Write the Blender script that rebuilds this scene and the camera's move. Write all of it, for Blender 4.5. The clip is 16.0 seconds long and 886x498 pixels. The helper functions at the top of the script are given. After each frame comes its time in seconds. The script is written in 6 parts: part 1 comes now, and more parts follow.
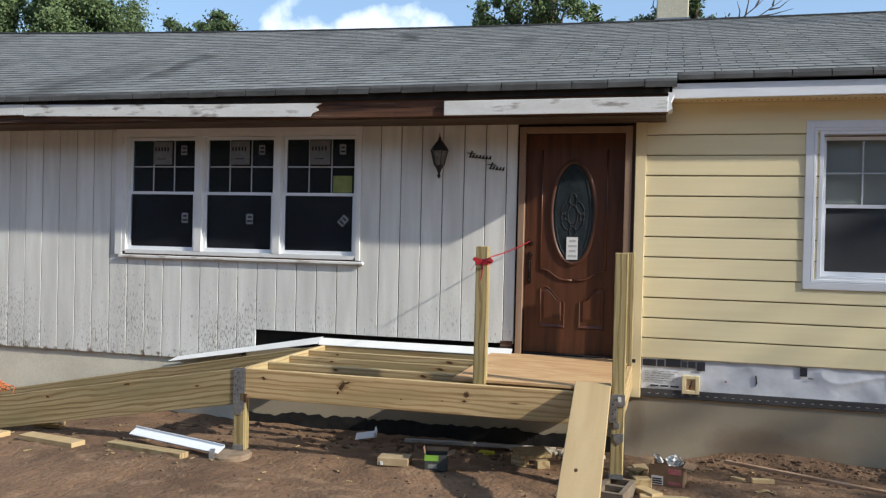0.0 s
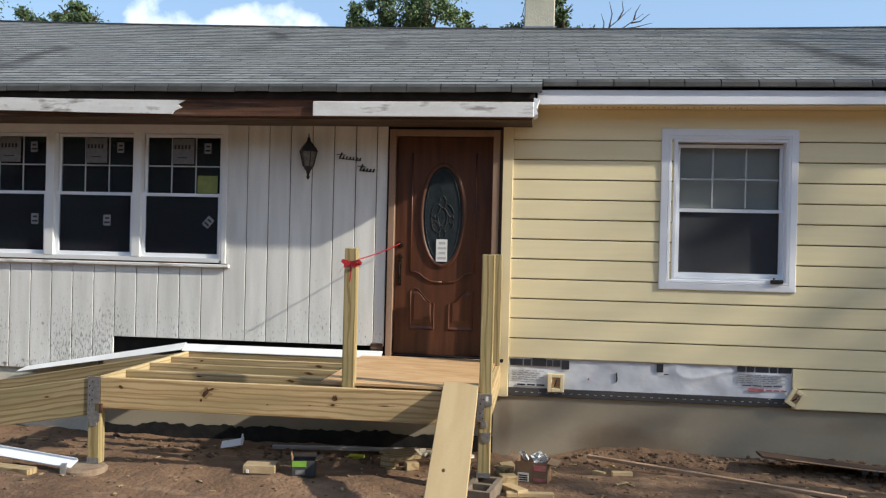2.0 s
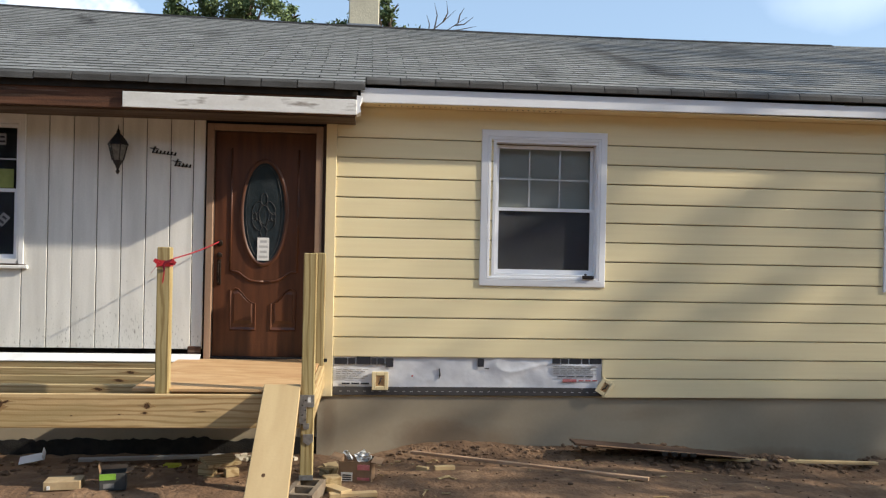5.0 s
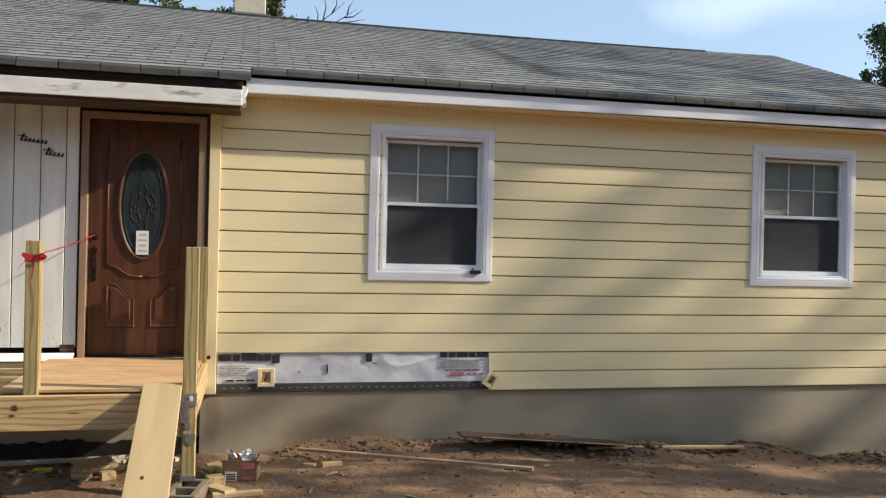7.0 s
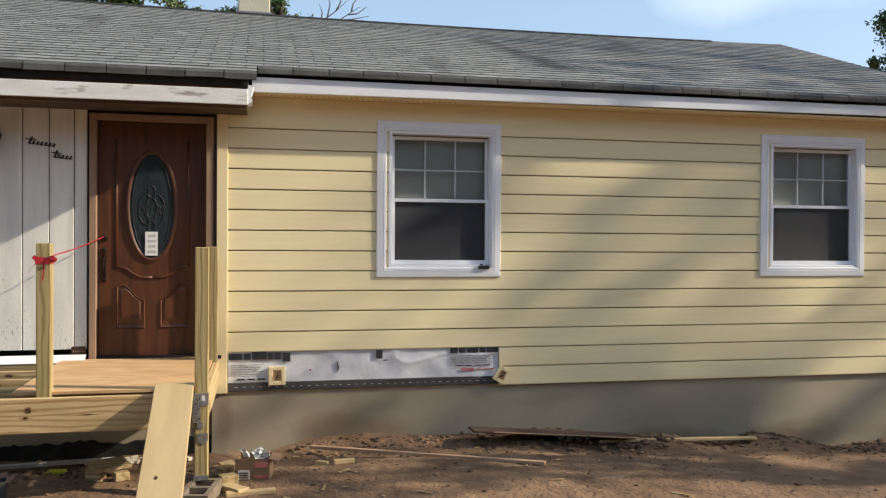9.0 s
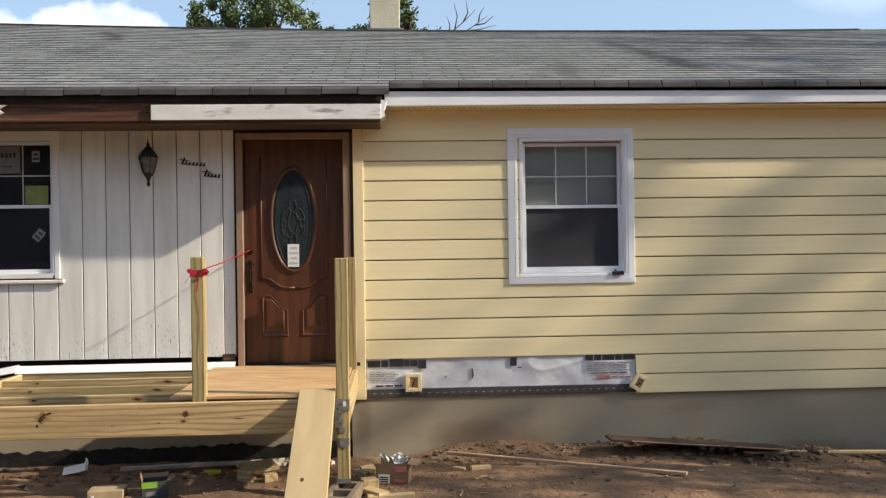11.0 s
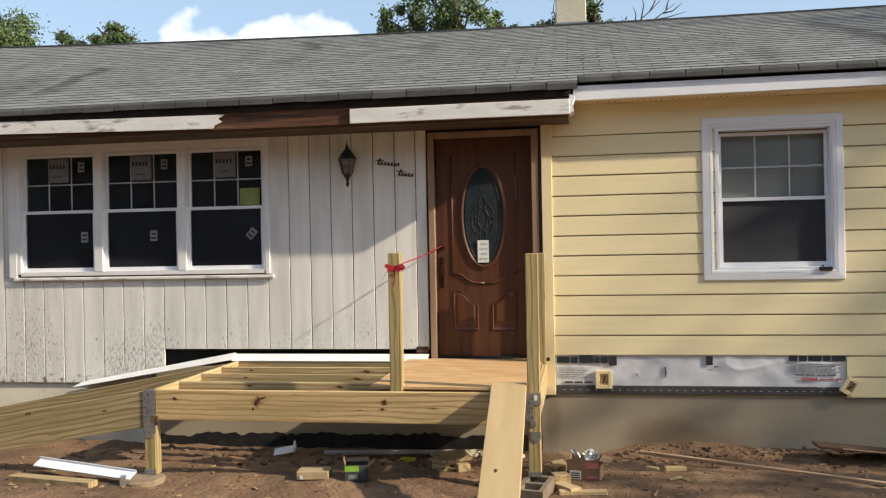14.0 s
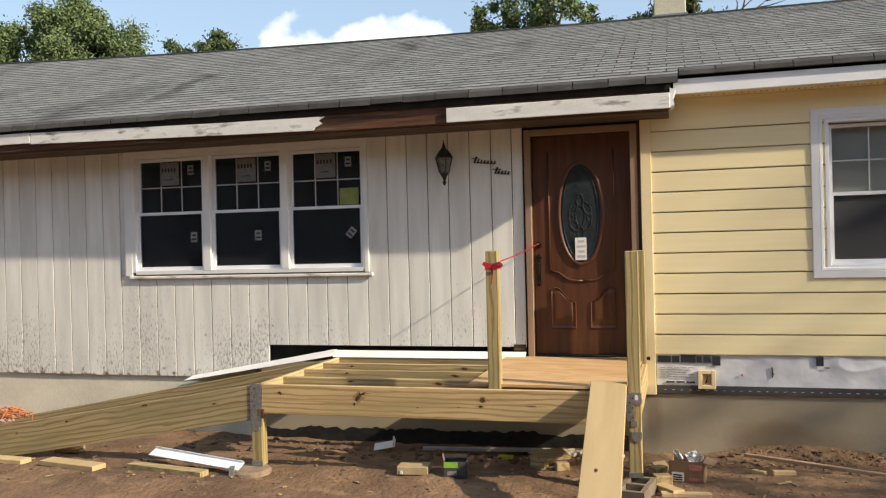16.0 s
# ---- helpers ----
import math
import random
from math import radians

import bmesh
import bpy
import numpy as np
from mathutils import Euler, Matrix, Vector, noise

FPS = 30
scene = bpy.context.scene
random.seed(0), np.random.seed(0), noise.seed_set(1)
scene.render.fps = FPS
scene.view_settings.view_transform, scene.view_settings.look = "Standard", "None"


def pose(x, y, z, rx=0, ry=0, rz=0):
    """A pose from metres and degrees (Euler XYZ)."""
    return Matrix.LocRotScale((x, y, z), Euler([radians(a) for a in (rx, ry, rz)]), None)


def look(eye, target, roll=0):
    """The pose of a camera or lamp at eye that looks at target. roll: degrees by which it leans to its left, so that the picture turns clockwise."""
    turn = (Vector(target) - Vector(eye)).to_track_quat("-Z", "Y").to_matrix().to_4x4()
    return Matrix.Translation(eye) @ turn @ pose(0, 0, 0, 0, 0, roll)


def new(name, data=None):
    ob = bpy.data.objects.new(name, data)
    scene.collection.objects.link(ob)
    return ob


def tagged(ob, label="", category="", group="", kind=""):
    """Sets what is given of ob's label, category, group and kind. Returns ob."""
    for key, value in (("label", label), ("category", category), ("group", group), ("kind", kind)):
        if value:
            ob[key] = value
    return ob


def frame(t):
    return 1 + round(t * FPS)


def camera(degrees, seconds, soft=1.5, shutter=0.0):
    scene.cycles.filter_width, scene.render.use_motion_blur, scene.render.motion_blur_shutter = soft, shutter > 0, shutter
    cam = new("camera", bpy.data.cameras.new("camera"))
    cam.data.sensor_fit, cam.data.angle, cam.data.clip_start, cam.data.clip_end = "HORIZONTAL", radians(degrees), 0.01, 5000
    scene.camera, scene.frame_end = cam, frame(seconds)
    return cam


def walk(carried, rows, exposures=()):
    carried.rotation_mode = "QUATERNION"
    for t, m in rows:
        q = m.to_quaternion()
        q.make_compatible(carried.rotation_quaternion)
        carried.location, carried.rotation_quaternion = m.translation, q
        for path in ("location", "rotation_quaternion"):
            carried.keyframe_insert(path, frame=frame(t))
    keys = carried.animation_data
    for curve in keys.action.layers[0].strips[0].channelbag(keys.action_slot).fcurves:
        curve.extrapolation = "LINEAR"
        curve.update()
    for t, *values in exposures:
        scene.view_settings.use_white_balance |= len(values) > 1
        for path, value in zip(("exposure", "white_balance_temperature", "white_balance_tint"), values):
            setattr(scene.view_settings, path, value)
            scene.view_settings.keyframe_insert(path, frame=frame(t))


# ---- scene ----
cam = camera(55.8, 16.0, soft=1.25)
PATH = [
    (0, (1.299, -7.689, 1.729), (0.778, -5.758, 1.707), 1.4),
    (0.5, (1.311, -7.671, 1.731), (0.863, -5.722, 1.713), 1.4),
    (1, (1.313, -7.675, 1.72), (0.949, -5.708, 1.713), 1.2),
    (1.5, (1.326, -7.673, 1.728), (1.038, -5.693, 1.72), 1.3),
    (2, (1.34, -7.658, 1.72), (1.111, -5.671, 1.713), 1.4),
    (2.5, (1.342, -7.647, 1.724), (1.176, -5.654, 1.716), 1.4),
    (3, (1.356, -7.643, 1.729), (1.244, -5.646, 1.722), 1.3),
    (3.5, (1.364, -7.639, 1.728), (1.311, -5.64, 1.721), 1.4),
    (4, (1.371, -7.631, 1.727), (1.406, -5.631, 1.721), 1.4),
    (6.5, (1.393, -7.619, 1.724), (1.757, -5.652, 1.717), 1.2),
    (7, (1.389, -7.617, 1.728), (1.829, -5.666, 1.717), 1.4),
    (7.5, (1.388, -7.615, 1.724), (1.882, -5.677, 1.717), 1.4),
    (8, (1.396, -7.615, 1.72), (1.916, -5.684, 1.712), 1.2),
    (8.5, (1.395, -7.612, 1.727), (1.886, -5.673, 1.707), 0.8),
    (9, (1.387, -7.613, 1.73), (1.808, -5.659, 1.708), 0.4),
    (11.5, (1.368, -7.652, 1.729), (1.4, -5.652, 1.732), -0.9),
    (12, (1.357, -7.661, 1.724), (1.312, -5.661, 1.733), -0.9),
    (12.5, (1.352, -7.655, 1.718), (1.245, -5.658, 1.725), -0.9),
    (13, (1.344, -7.659, 1.72), (1.174, -5.666, 1.718), -0.9),
    (13.5, (1.331, -7.665, 1.718), (1.083, -5.681, 1.717), -1.0),
    (14, (1.326, -7.679, 1.723), (1.003, -5.706, 1.719), -1.1),
    (14.5, (1.326, -7.686, 1.729), (0.942, -5.723, 1.723), -1.1),
    (15, (1.317, -7.694, 1.723), (0.894, -5.74, 1.725), -1.2),
    (15.5, (1.31, -7.7, 1.719), (0.837, -5.756, 1.72), -1.4),
    (16, (1.304, -7.702, 1.727), (0.762, -5.777, 1.722), -1.4),
]
walk(cam, [(t, look(eye, target, roll)) for t, eye, target, roll in PATH],
     exposures=[(0.0, 0.25, 5720, 8), (3.5, 0.38, 6020, 9), (8.0, 0.42, 6380, 10), (12.5, 0.42, 6450, 10), (16.0, 0.45, 6700, 10)])

# ---- light ----
SUN = Vector((4.2, -1.07, 2.46)).normalized()
world = bpy.data.worlds.new("sky")
scene.world = world
world.use_nodes = True
wn, wl = world.node_tree.nodes, world.node_tree.links
wn.clear()
sky = wn.new("ShaderNodeTexSky")
sky.sky_type, sky.sun_disc = "NISHITA", False
sky.sun_elevation, sky.sun_rotation = math.asin(SUN.z), math.atan2(SUN.x, SUN.y)
sky.air_density, sky.dust_density, sky.ozone_density = 1.0, 1.5, 1.5
coords = wn.new("ShaderNodeTexCoord")


def cloud_mask(centre, spread, squash, scale, low, high):
    """A soft cloud round a direction of the sky, its edge broken by noise."""
    sub = wn.new("ShaderNodeVectorMath"); sub.operation = "SUBTRACT"
    sub.inputs[1].default_value = Vector(centre).normalized()
    wl.new(coords.outputs["Generated"], sub.inputs[0])
    mul = wn.new("ShaderNodeVectorMath"); mul.operation = "MULTIPLY"
    mul.inputs[1].default_value = (1 / spread, 1 / spread, 1 / (spread * squash))
    wl.new(sub.outputs[0], mul.inputs[0])
    length = wn.new("ShaderNodeVectorMath"); length.operation = "LENGTH"
    wl.new(mul.outputs[0], length.inputs[0])
    tex = wn.new("ShaderNodeTexNoise")
    tex.inputs["Scale"].default_value, tex.inputs["Detail"].default_value = scale, 6
    wl.new(coords.outputs["Generated"], tex.inputs["Vector"])
    add = wn.new("ShaderNodeMath"); add.operation = "SUBTRACT"
    wl.new(tex.outputs["Fac"], add.inputs[0])
    half = wn.new("ShaderNodeMath"); half.operation = "MULTIPLY"; half.inputs[1].default_value = 0.5
    wl.new(length.outputs["Value"], half.inputs[0])
    wl.new(half.outputs[0], add.inputs[1])
    ramp = wn.new("ShaderNodeMapRange")
    ramp.inputs["From Min"].default_value, ramp.inputs["From Max"].default_value = low, high
    wl.new(add.outputs[0], ramp.inputs["Value"])
    return ramp.outputs["Result"]


cumulus = cloud_mask((-0.385, 1.0, 0.243), 0.128, 0.36, 20, 0.0, 0.17)
veil = cloud_mask((0.66, 1.0, 0.335), 0.17, 0.20, 9, 0.0, 0.9)
paler = wn.new("ShaderNodeMix"); paler.data_type = "RGBA"
paler.inputs["Factor"].default_value = 0.38
paler.inputs["B"].default_value = (4.4, 5.8, 7.4, 1)
wl.new(sky.outputs["Color"], paler.inputs["A"])
mix_a = wn.new("ShaderNodeMix"); mix_a.data_type = "RGBA"
mix_a.inputs["B"].default_value = (7.6, 7.9, 8.3, 1)
wl.new(paler.outputs["Result"], mix_a.inputs["A"])
wl.new(cumulus, mix_a.inputs["Factor"])
mix_b = wn.new("ShaderNodeMix"); mix_b.data_type = "RGBA"
mix_b.inputs["B"].default_value = (6.0, 6.9, 8.0, 1)
wl.new(mix_a.outputs["Result"], mix_b.inputs["A"])
wl.new(veil, mix_b.inputs["Factor"])
back = wn.new("ShaderNodeBackground")
back.inputs["Strength"].default_value = 0.124
wl.new(mix_b.outputs["Result"], back.inputs["Color"])
wout = wn.new("ShaderNodeOutputWorld")
wl.new(back.outputs[0], wout.inputs["Surface"])

sun = new("sun", bpy.data.lights.new("sun", "SUN"))
sun.data.energy, sun.data.angle, sun.data.color = 4.9, radians(0.9), (1.0, 0.87, 0.68)
sun.matrix_world = look(SUN * 40, (0, 0, 0))


# ---- materials ----
def material(name, base, other=None, rough=0.8, scale=(8, 8, 8), fine=60, bump=0.15, spec=0.3, metal=0.0,
             piece=0.0, low=0.35, high=0.65, island=False, bump_distance=0.01, spots=None, spot_scale=(3, 3, 3), spot_range=(0.62, 0.7), grain=0.3, swirl=0.0, slope=0.0):
    """A surface with two scales of variation, relief, and, where asked, a shade of its own for each piece."""
    m = bpy.data.materials.new(name)
    m.use_nodes = True
    n, l = m.node_tree.nodes, m.node_tree.links
    bsdf = n["Principled BSDF"]
    bsdf.inputs["Roughness"].default_value, bsdf.inputs["Metallic"].default_value = rough, metal
    bsdf.inputs["Specular IOR Level"].default_value = spec
    geo = n.new("ShaderNodeNewGeometry")
    info = n.new("ShaderNodeObjectInfo")
    mapping = n.new("ShaderNodeMapping")
    mapping.inputs["Scale"].default_value = scale
    along = n.new("ShaderNodeVectorRotate"); along.rotation_type = "Y_AXIS"
    along.inputs["Angle"].default_value = slope
    l.new(geo.outputs["Position"], along.inputs["Vector"])
    l.new(along.outputs[0], mapping.inputs["Vector"])
    rnd = geo.outputs["Random Per Island"] if island else info.outputs["Random"]
    if piece:
        shift = n.new("ShaderNodeVectorMath"); shift.operation = "SCALE"
        shift.inputs[0].default_value = (37.0, 19.0, 53.0)
        l.new(rnd, shift.inputs["Scale"])
        l.new(shift.outputs[0], mapping.inputs["Location"])
    big = n.new("ShaderNodeTexNoise")
    big.inputs["Scale"].default_value, big.inputs["Detail"].default_value = 1.0, 5
    big.inputs["Distortion"].default_value = swirl
    l.new(mapping.outputs[0], big.inputs["Vector"])
    small = n.new("ShaderNodeTexNoise")
    small.inputs["Scale"].default_value, small.inputs["Detail"].default_value = fine, 3
    l.new(geo.outputs["Position"], small.inputs["Vector"])
    ramp = n.new("ShaderNodeMapRange")
    ramp.inputs["From Min"].default_value, ramp.inputs["From Max"].default_value = low, high
    l.new(big.outputs["Fac"], ramp.inputs["Value"])
    mix = n.new("ShaderNodeMix"); mix.data_type = "RGBA"
    mix.inputs["A"].default_value = (*base, 1)
    mix.inputs["B"].default_value = (*(other or [c * 0.8 for c in base]), 1)
    l.new(ramp.outputs[0], mix.inputs["Factor"])
    out = mix.outputs["Result"]
    if spots:
        smap = n.new("ShaderNodeMapping"); smap.inputs["Scale"].default_value = spot_scale
        l.new(geo.outputs["Position"], smap.inputs["Vector"])
        stex = n.new("ShaderNodeTexNoise"); stex.inputs["Scale"].default_value, stex.inputs["Detail"].default_value = 1, 6
        l.new(smap.outputs[0], stex.inputs["Vector"])
        sr = n.new("ShaderNodeMapRange")
        sr.inputs["From Min"].default_value, sr.inputs["From Max"].default_value = spot_range
        l.new(stex.outputs["Fac"], sr.inputs["Value"])
        mix2 = n.new("ShaderNodeMix"); mix2.data_type = "RGBA"
        l.new(out, mix2.inputs["A"]); mix2.inputs["B"].default_value = (*spots, 1)
        l.new(sr.outputs[0], mix2.inputs["Factor"])
        out = mix2.outputs["Result"]
    hsv = n.new("ShaderNodeHueSaturation")
    l.new(out, hsv.inputs["Color"])
    val = n.new("ShaderNodeMath"); val.operation = "MULTIPLY_ADD"
    val.inputs[1].default_value, val.inputs[2].default_value = grain, 1 - grain / 2
    l.new(small.outputs["Fac"], val.inputs[0])
    if piece:
        pv = n.new("ShaderNodeMath"); pv.operation = "MULTIPLY_ADD"
        pv.inputs[1].default_value, pv.inputs[2].default_value = piece, 1 - piece / 2
        l.new(rnd, pv.inputs[0])
        pm = n.new("ShaderNodeMath"); pm.operation = "MULTIPLY"
        l.new(pv.outputs[0], pm.inputs[0]); l.new(val.outputs[0], pm.inputs[1])
        l.new(pm.outputs[0], hsv.inputs["Value"])
    else:
        l.new(val.outputs[0], hsv.inputs["Value"])
    l.new(hsv.outputs["Color"], bsdf.inputs["Base Color"])
    if bump:
        both = n.new("ShaderNodeMath"); both.operation = "ADD"
        l.new(big.outputs["Fac"], both.inputs[0]); l.new(small.outputs["Fac"], both.inputs[1])
        b = n.new("ShaderNodeBump")
        b.inputs["Strength"].default_value, b.inputs["Distance"].default_value = bump, bump_distance
        l.new(both.outputs[0], b.inputs["Height"])
        l.new(b.outputs["Normal"], bsdf.inputs["Normal"])
    return m


def glass_material(name, tint, rough=0.02):
    """A dark window pane: clear glass that also mirrors the yard."""
    m = bpy.data.materials.new(name)
    m.use_nodes = True
    n, l = m.node_tree.nodes, m.node_tree.links
    n.remove(n["Principled BSDF"])
    trans = n.new("ShaderNodeBsdfTransparent"); trans.inputs["Color"].default_value = (*tint, 1)
    gloss = n.new("ShaderNodeBsdfGlossy"); gloss.inputs["Roughness"].default_value = rough
    fres = n.new("ShaderNodeFresnel"); fres.inputs["IOR"].default_value = 1.5
    mix = n.new("ShaderNodeMixShader")
    l.new(fres.outputs[0], mix.inputs[0]); l.new(trans.outputs[0], mix.inputs[1]); l.new(gloss.outputs[0], mix.inputs[2])
    # a thin bluish film painted on for the sky mirrored in the pane
    sky_haze = n.new("ShaderNodeBsdfDiffuse"); sky_haze.inputs["Color"].default_value = (0.50, 0.49, 0.62, 1)
    tex = n.new("ShaderNodeTexNoise"); tex.inputs["Scale"].default_value = 3.0
    geo = n.new("ShaderNodeNewGeometry"); l.new(geo.outputs["Position"], tex.inputs["Vector"])
    amount = n.new("ShaderNodeMapRange"); amount.inputs["To Min"].default_value, amount.inputs["To Max"].default_value = 0.014, 0.042
    l.new(tex.outputs["Fac"], amount.inputs["Value"])
    film = n.new("ShaderNodeMixShader")
    l.new(amount.outputs[0], film.inputs[0]); l.new(mix.outputs[0], film.inputs[1]); l.new(sky_haze.outputs[0], film.inputs[2])
    l.new(film.outputs[0], n["Material Output"].inputs["Surface"])
    return m


def mildew_paint(name):
    """Old white paint on vertical boards: grey streaks, flaking, and black mildew that thickens toward the splash zone."""
    m = material(name, (0.78, 0.77, 0.73), (0.66, 0.65, 0.61), rough=0.75, scale=(9, 9, 1.2), fine=70, bump=0.07, piece=0.12, grain=0.16)
    n, l = m.node_tree.nodes, m.node_tree.links
    bsdf = n["Principled BSDF"]
    src = bsdf.inputs["Base Color"].links[0].from_socket
    geo = n.new("ShaderNodeNewGeometry")
    sep = n.new("ShaderNodeSeparateXYZ"); l.new(geo.outputs["Position"], sep.inputs[0])
    mp = n.new("ShaderNodeMapping"); mp.inputs["Scale"].default_value = (66, 66, 20)
    l.new(geo.outputs["Position"], mp.inputs["Vector"])
    t1 = n.new("ShaderNodeTexNoise"); t1.inputs["Scale"].default_value, t1.inputs["Detail"].default_value = 1, 7
    t1.inputs["Roughness"].default_value = 0.65
    l.new(mp.outputs[0], t1.inputs["Vector"])
    t2 = n.new("ShaderNodeTexNoise"); t2.inputs["Scale"].default_value, t2.inputs["Detail"].default_value = 1.3, 3
    l.new(geo.outputs["Position"], t2.inputs["Vector"])
    zone = n.new("ShaderNodeMapRange")
    zone.inputs["From Min"].default_value, zone.inputs["From Max"].default_value = 1.75, 0.55
    zone.inputs["To Min"].default_value, zone.inputs["To Max"].default_value = -0.12, 0.07
    l.new(sep.outputs["Z"], zone.inputs["Value"])
    add = n.new("ShaderNodeMath"); add.operation = "ADD"
    l.new(t1.outputs["Fac"], add.inputs[0]); l.new(zone.outputs[0], add.inputs[1])
    t3 = n.new("ShaderNodeMath"); t3.operation = "MULTIPLY_ADD"; t3.inputs[1].default_value, t3.inputs[2].default_value = 0.35, -0.17
    l.new(t2.outputs["Fac"], t3.inputs[0])
    add2 = n.new("ShaderNodeMath"); add2.operation = "ADD"
    l.new(add.outputs[0], add2.inputs[0]); l.new(t3.outputs[0], add2.inputs[1])
    # the worst patch, below the window
    side = n.new("ShaderNodeMath"); side.operation = "ADD"; side.inputs[1].default_value = 2.95
    l.new(sep.outputs["X"], side.inputs[0])
    far = n.new("ShaderNodeMath"); far.operation = "ABSOLUTE"; l.new(side.outputs[0], far.inputs[0])
    patch = n.new("ShaderNodeMapRange")
    patch.inputs["From Min"].default_value, patch.inputs["From Max"].default_value = 0.75, 0.25
    patch.inputs["To Max"].default_value = 0.05
    l.new(far.outputs[0], patch.inputs["Value"])
    add4 = n.new("ShaderNodeMath"); add4.operation = "ADD"
    l.new(add2.outputs[0], add4.inputs[0]); l.new(patch.outputs[0], add4.inputs[1])
    add2 = add4
    r = n.new("ShaderNodeMapRange")
    r.inputs["From Min"].default_value, r.inputs["From Max"].default_value = 0.60, 0.70
    r.inputs["To Max"].default_value = 0.68
    l.new(add2.outputs[0], r.inputs["Value"])
    mix = n.new("ShaderNodeMix"); mix.data_type = "RGBA"
    l.new(src, mix.inputs["A"]); mix.inputs["B"].default_value = (0.13, 0.12, 0.10, 1)
    l.new(r.outputs[0], mix.inputs["Factor"])
    # rot along the foot of the boards
    foot = n.new("ShaderNodeMapRange")
    foot.inputs["From Min"].default_value, foot.inputs["From Max"].default_value = 0.60, 0.40
    foot.inputs["To Min"].default_value, foot.inputs["To Max"].default_value = -0.22, 0.13
    l.new(sep.outputs["Z"], foot.inputs["Value"])
    t4 = n.new("ShaderNodeTexNoise"); t4.inputs["Scale"].default_value, t4.inputs["Detail"].default_value = 11, 5
    l.new(geo.outputs["Position"], t4.inputs["Vector"])
    add3 = n.new("ShaderNodeMath"); add3.operation = "ADD"
    l.new(t4.outputs["Fac"], add3.inputs[0]); l.new(foot.outputs[0], add3.inputs[1])
    r3 = n.new("ShaderNodeMapRange")
    r3.inputs["From Min"].default_value, r3.inputs["From Max"].default_value = 0.54, 0.66
    l.new(add3.outputs[0], r3.inputs["Value"])
    mix3 = n.new("ShaderNodeMix"); mix3.data_type = "RGBA"
    l.new(mix.outputs["Result"], mix3.inputs["A"]); mix3.inputs["B"].default_value = (0.20, 0.16, 0.12, 1)
    l.new(r3.outputs[0], mix3.inputs["Factor"])
    l.new(mix3.outputs["Result"], bsdf.inputs["Base Color"])
    return m


def streaked(m, p0, p1, width):
    """A dark run-off stain along a line of the roof."""
    n, l = m.node_tree.nodes, m.node_tree.links
    bsdf = n["Principled BSDF"]
    src = bsdf.inputs["Base Color"].links[0].from_socket
    geo = n.new("ShaderNodeNewGeometry")
    d = Vector((p1[0] - p0[0], p1[1] - p0[1], 0))
    side = Vector((-d.y, d.x, 0)).normalized()
    wob = n.new("ShaderNodeTexNoise"); wob.inputs["Scale"].default_value = 2.2
    l.new(geo.outputs["Position"], wob.inputs["Vector"])
    sub = n.new("ShaderNodeVectorMath"); sub.operation = "SUBTRACT"; sub.inputs[1].default_value = (p0[0], p0[1], 0)
    l.new(geo.outputs["Position"], sub.inputs[0])
    dot = n.new("ShaderNodeVectorMath"); dot.operation = "DOT_PRODUCT"; dot.inputs[1].default_value = side
    l.new(sub.outputs[0], dot.inputs[0])
    along = n.new("ShaderNodeVectorMath"); along.operation = "DOT_PRODUCT"; along.inputs[1].default_value = d / d.length_squared
    l.new(sub.outputs[0], along.inputs[0])
    off = n.new("ShaderNodeMath"); off.operation = "MULTIPLY_ADD"; off.inputs[1].default_value, off.inputs[2].default_value = 0.5, -0.25
    l.new(wob.outputs["Fac"], off.inputs[0])
    add = n.new("ShaderNodeMath"); add.operation = "ADD"
    l.new(dot.outputs["Value"], add.inputs[0]); l.new(off.outputs[0], add.inputs[1])
    ab = n.new("ShaderNodeMath"); ab.operation = "ABSOLUTE"; l.new(add.outputs[0], ab.inputs[0])
    r1 = n.new("ShaderNodeMapRange"); r1.inputs["From Min"].default_value, r1.inputs["From Max"].default_value = width, width * 0.2
    r1.inputs["To Max"].default_value = 0.7
    l.new(ab.outputs[0], r1.inputs["Value"])
    mid = n.new("ShaderNodeMath"); mid.operation = "SUBTRACT"; mid.inputs[1].default_value = 0.5
    l.new(along.outputs["Value"], mid.inputs[0])
    mab = n.new("ShaderNodeMath"); mab.operation = "ABSOLUTE"; l.new(mid.outputs[0], mab.inputs[0])
    r2 = n.new("ShaderNodeMapRange"); r2.inputs["From Min"].default_value, r2.inputs["From Max"].default_value = 0.56, 0.40
    l.new(mab.outputs[0], r2.inputs["Value"])
    mul = n.new("ShaderNodeMath"); mul.operation = "MULTIPLY"
    l.new(r1.outputs[0], mul.inputs[0]); l.new(r2.outputs[0], mul.inputs[1])
    mix = n.new("ShaderNodeMix"); mix.data_type = "RGBA"
    l.new(src, mix.inputs["A"]); mix.inputs["B"].default_value = (0.05, 0.047, 0.045, 1)
    l.new(mul.outputs[0], mix.inputs["Factor"])
    l.new(mix.outputs["Result"], bsdf.inputs["Base Color"])


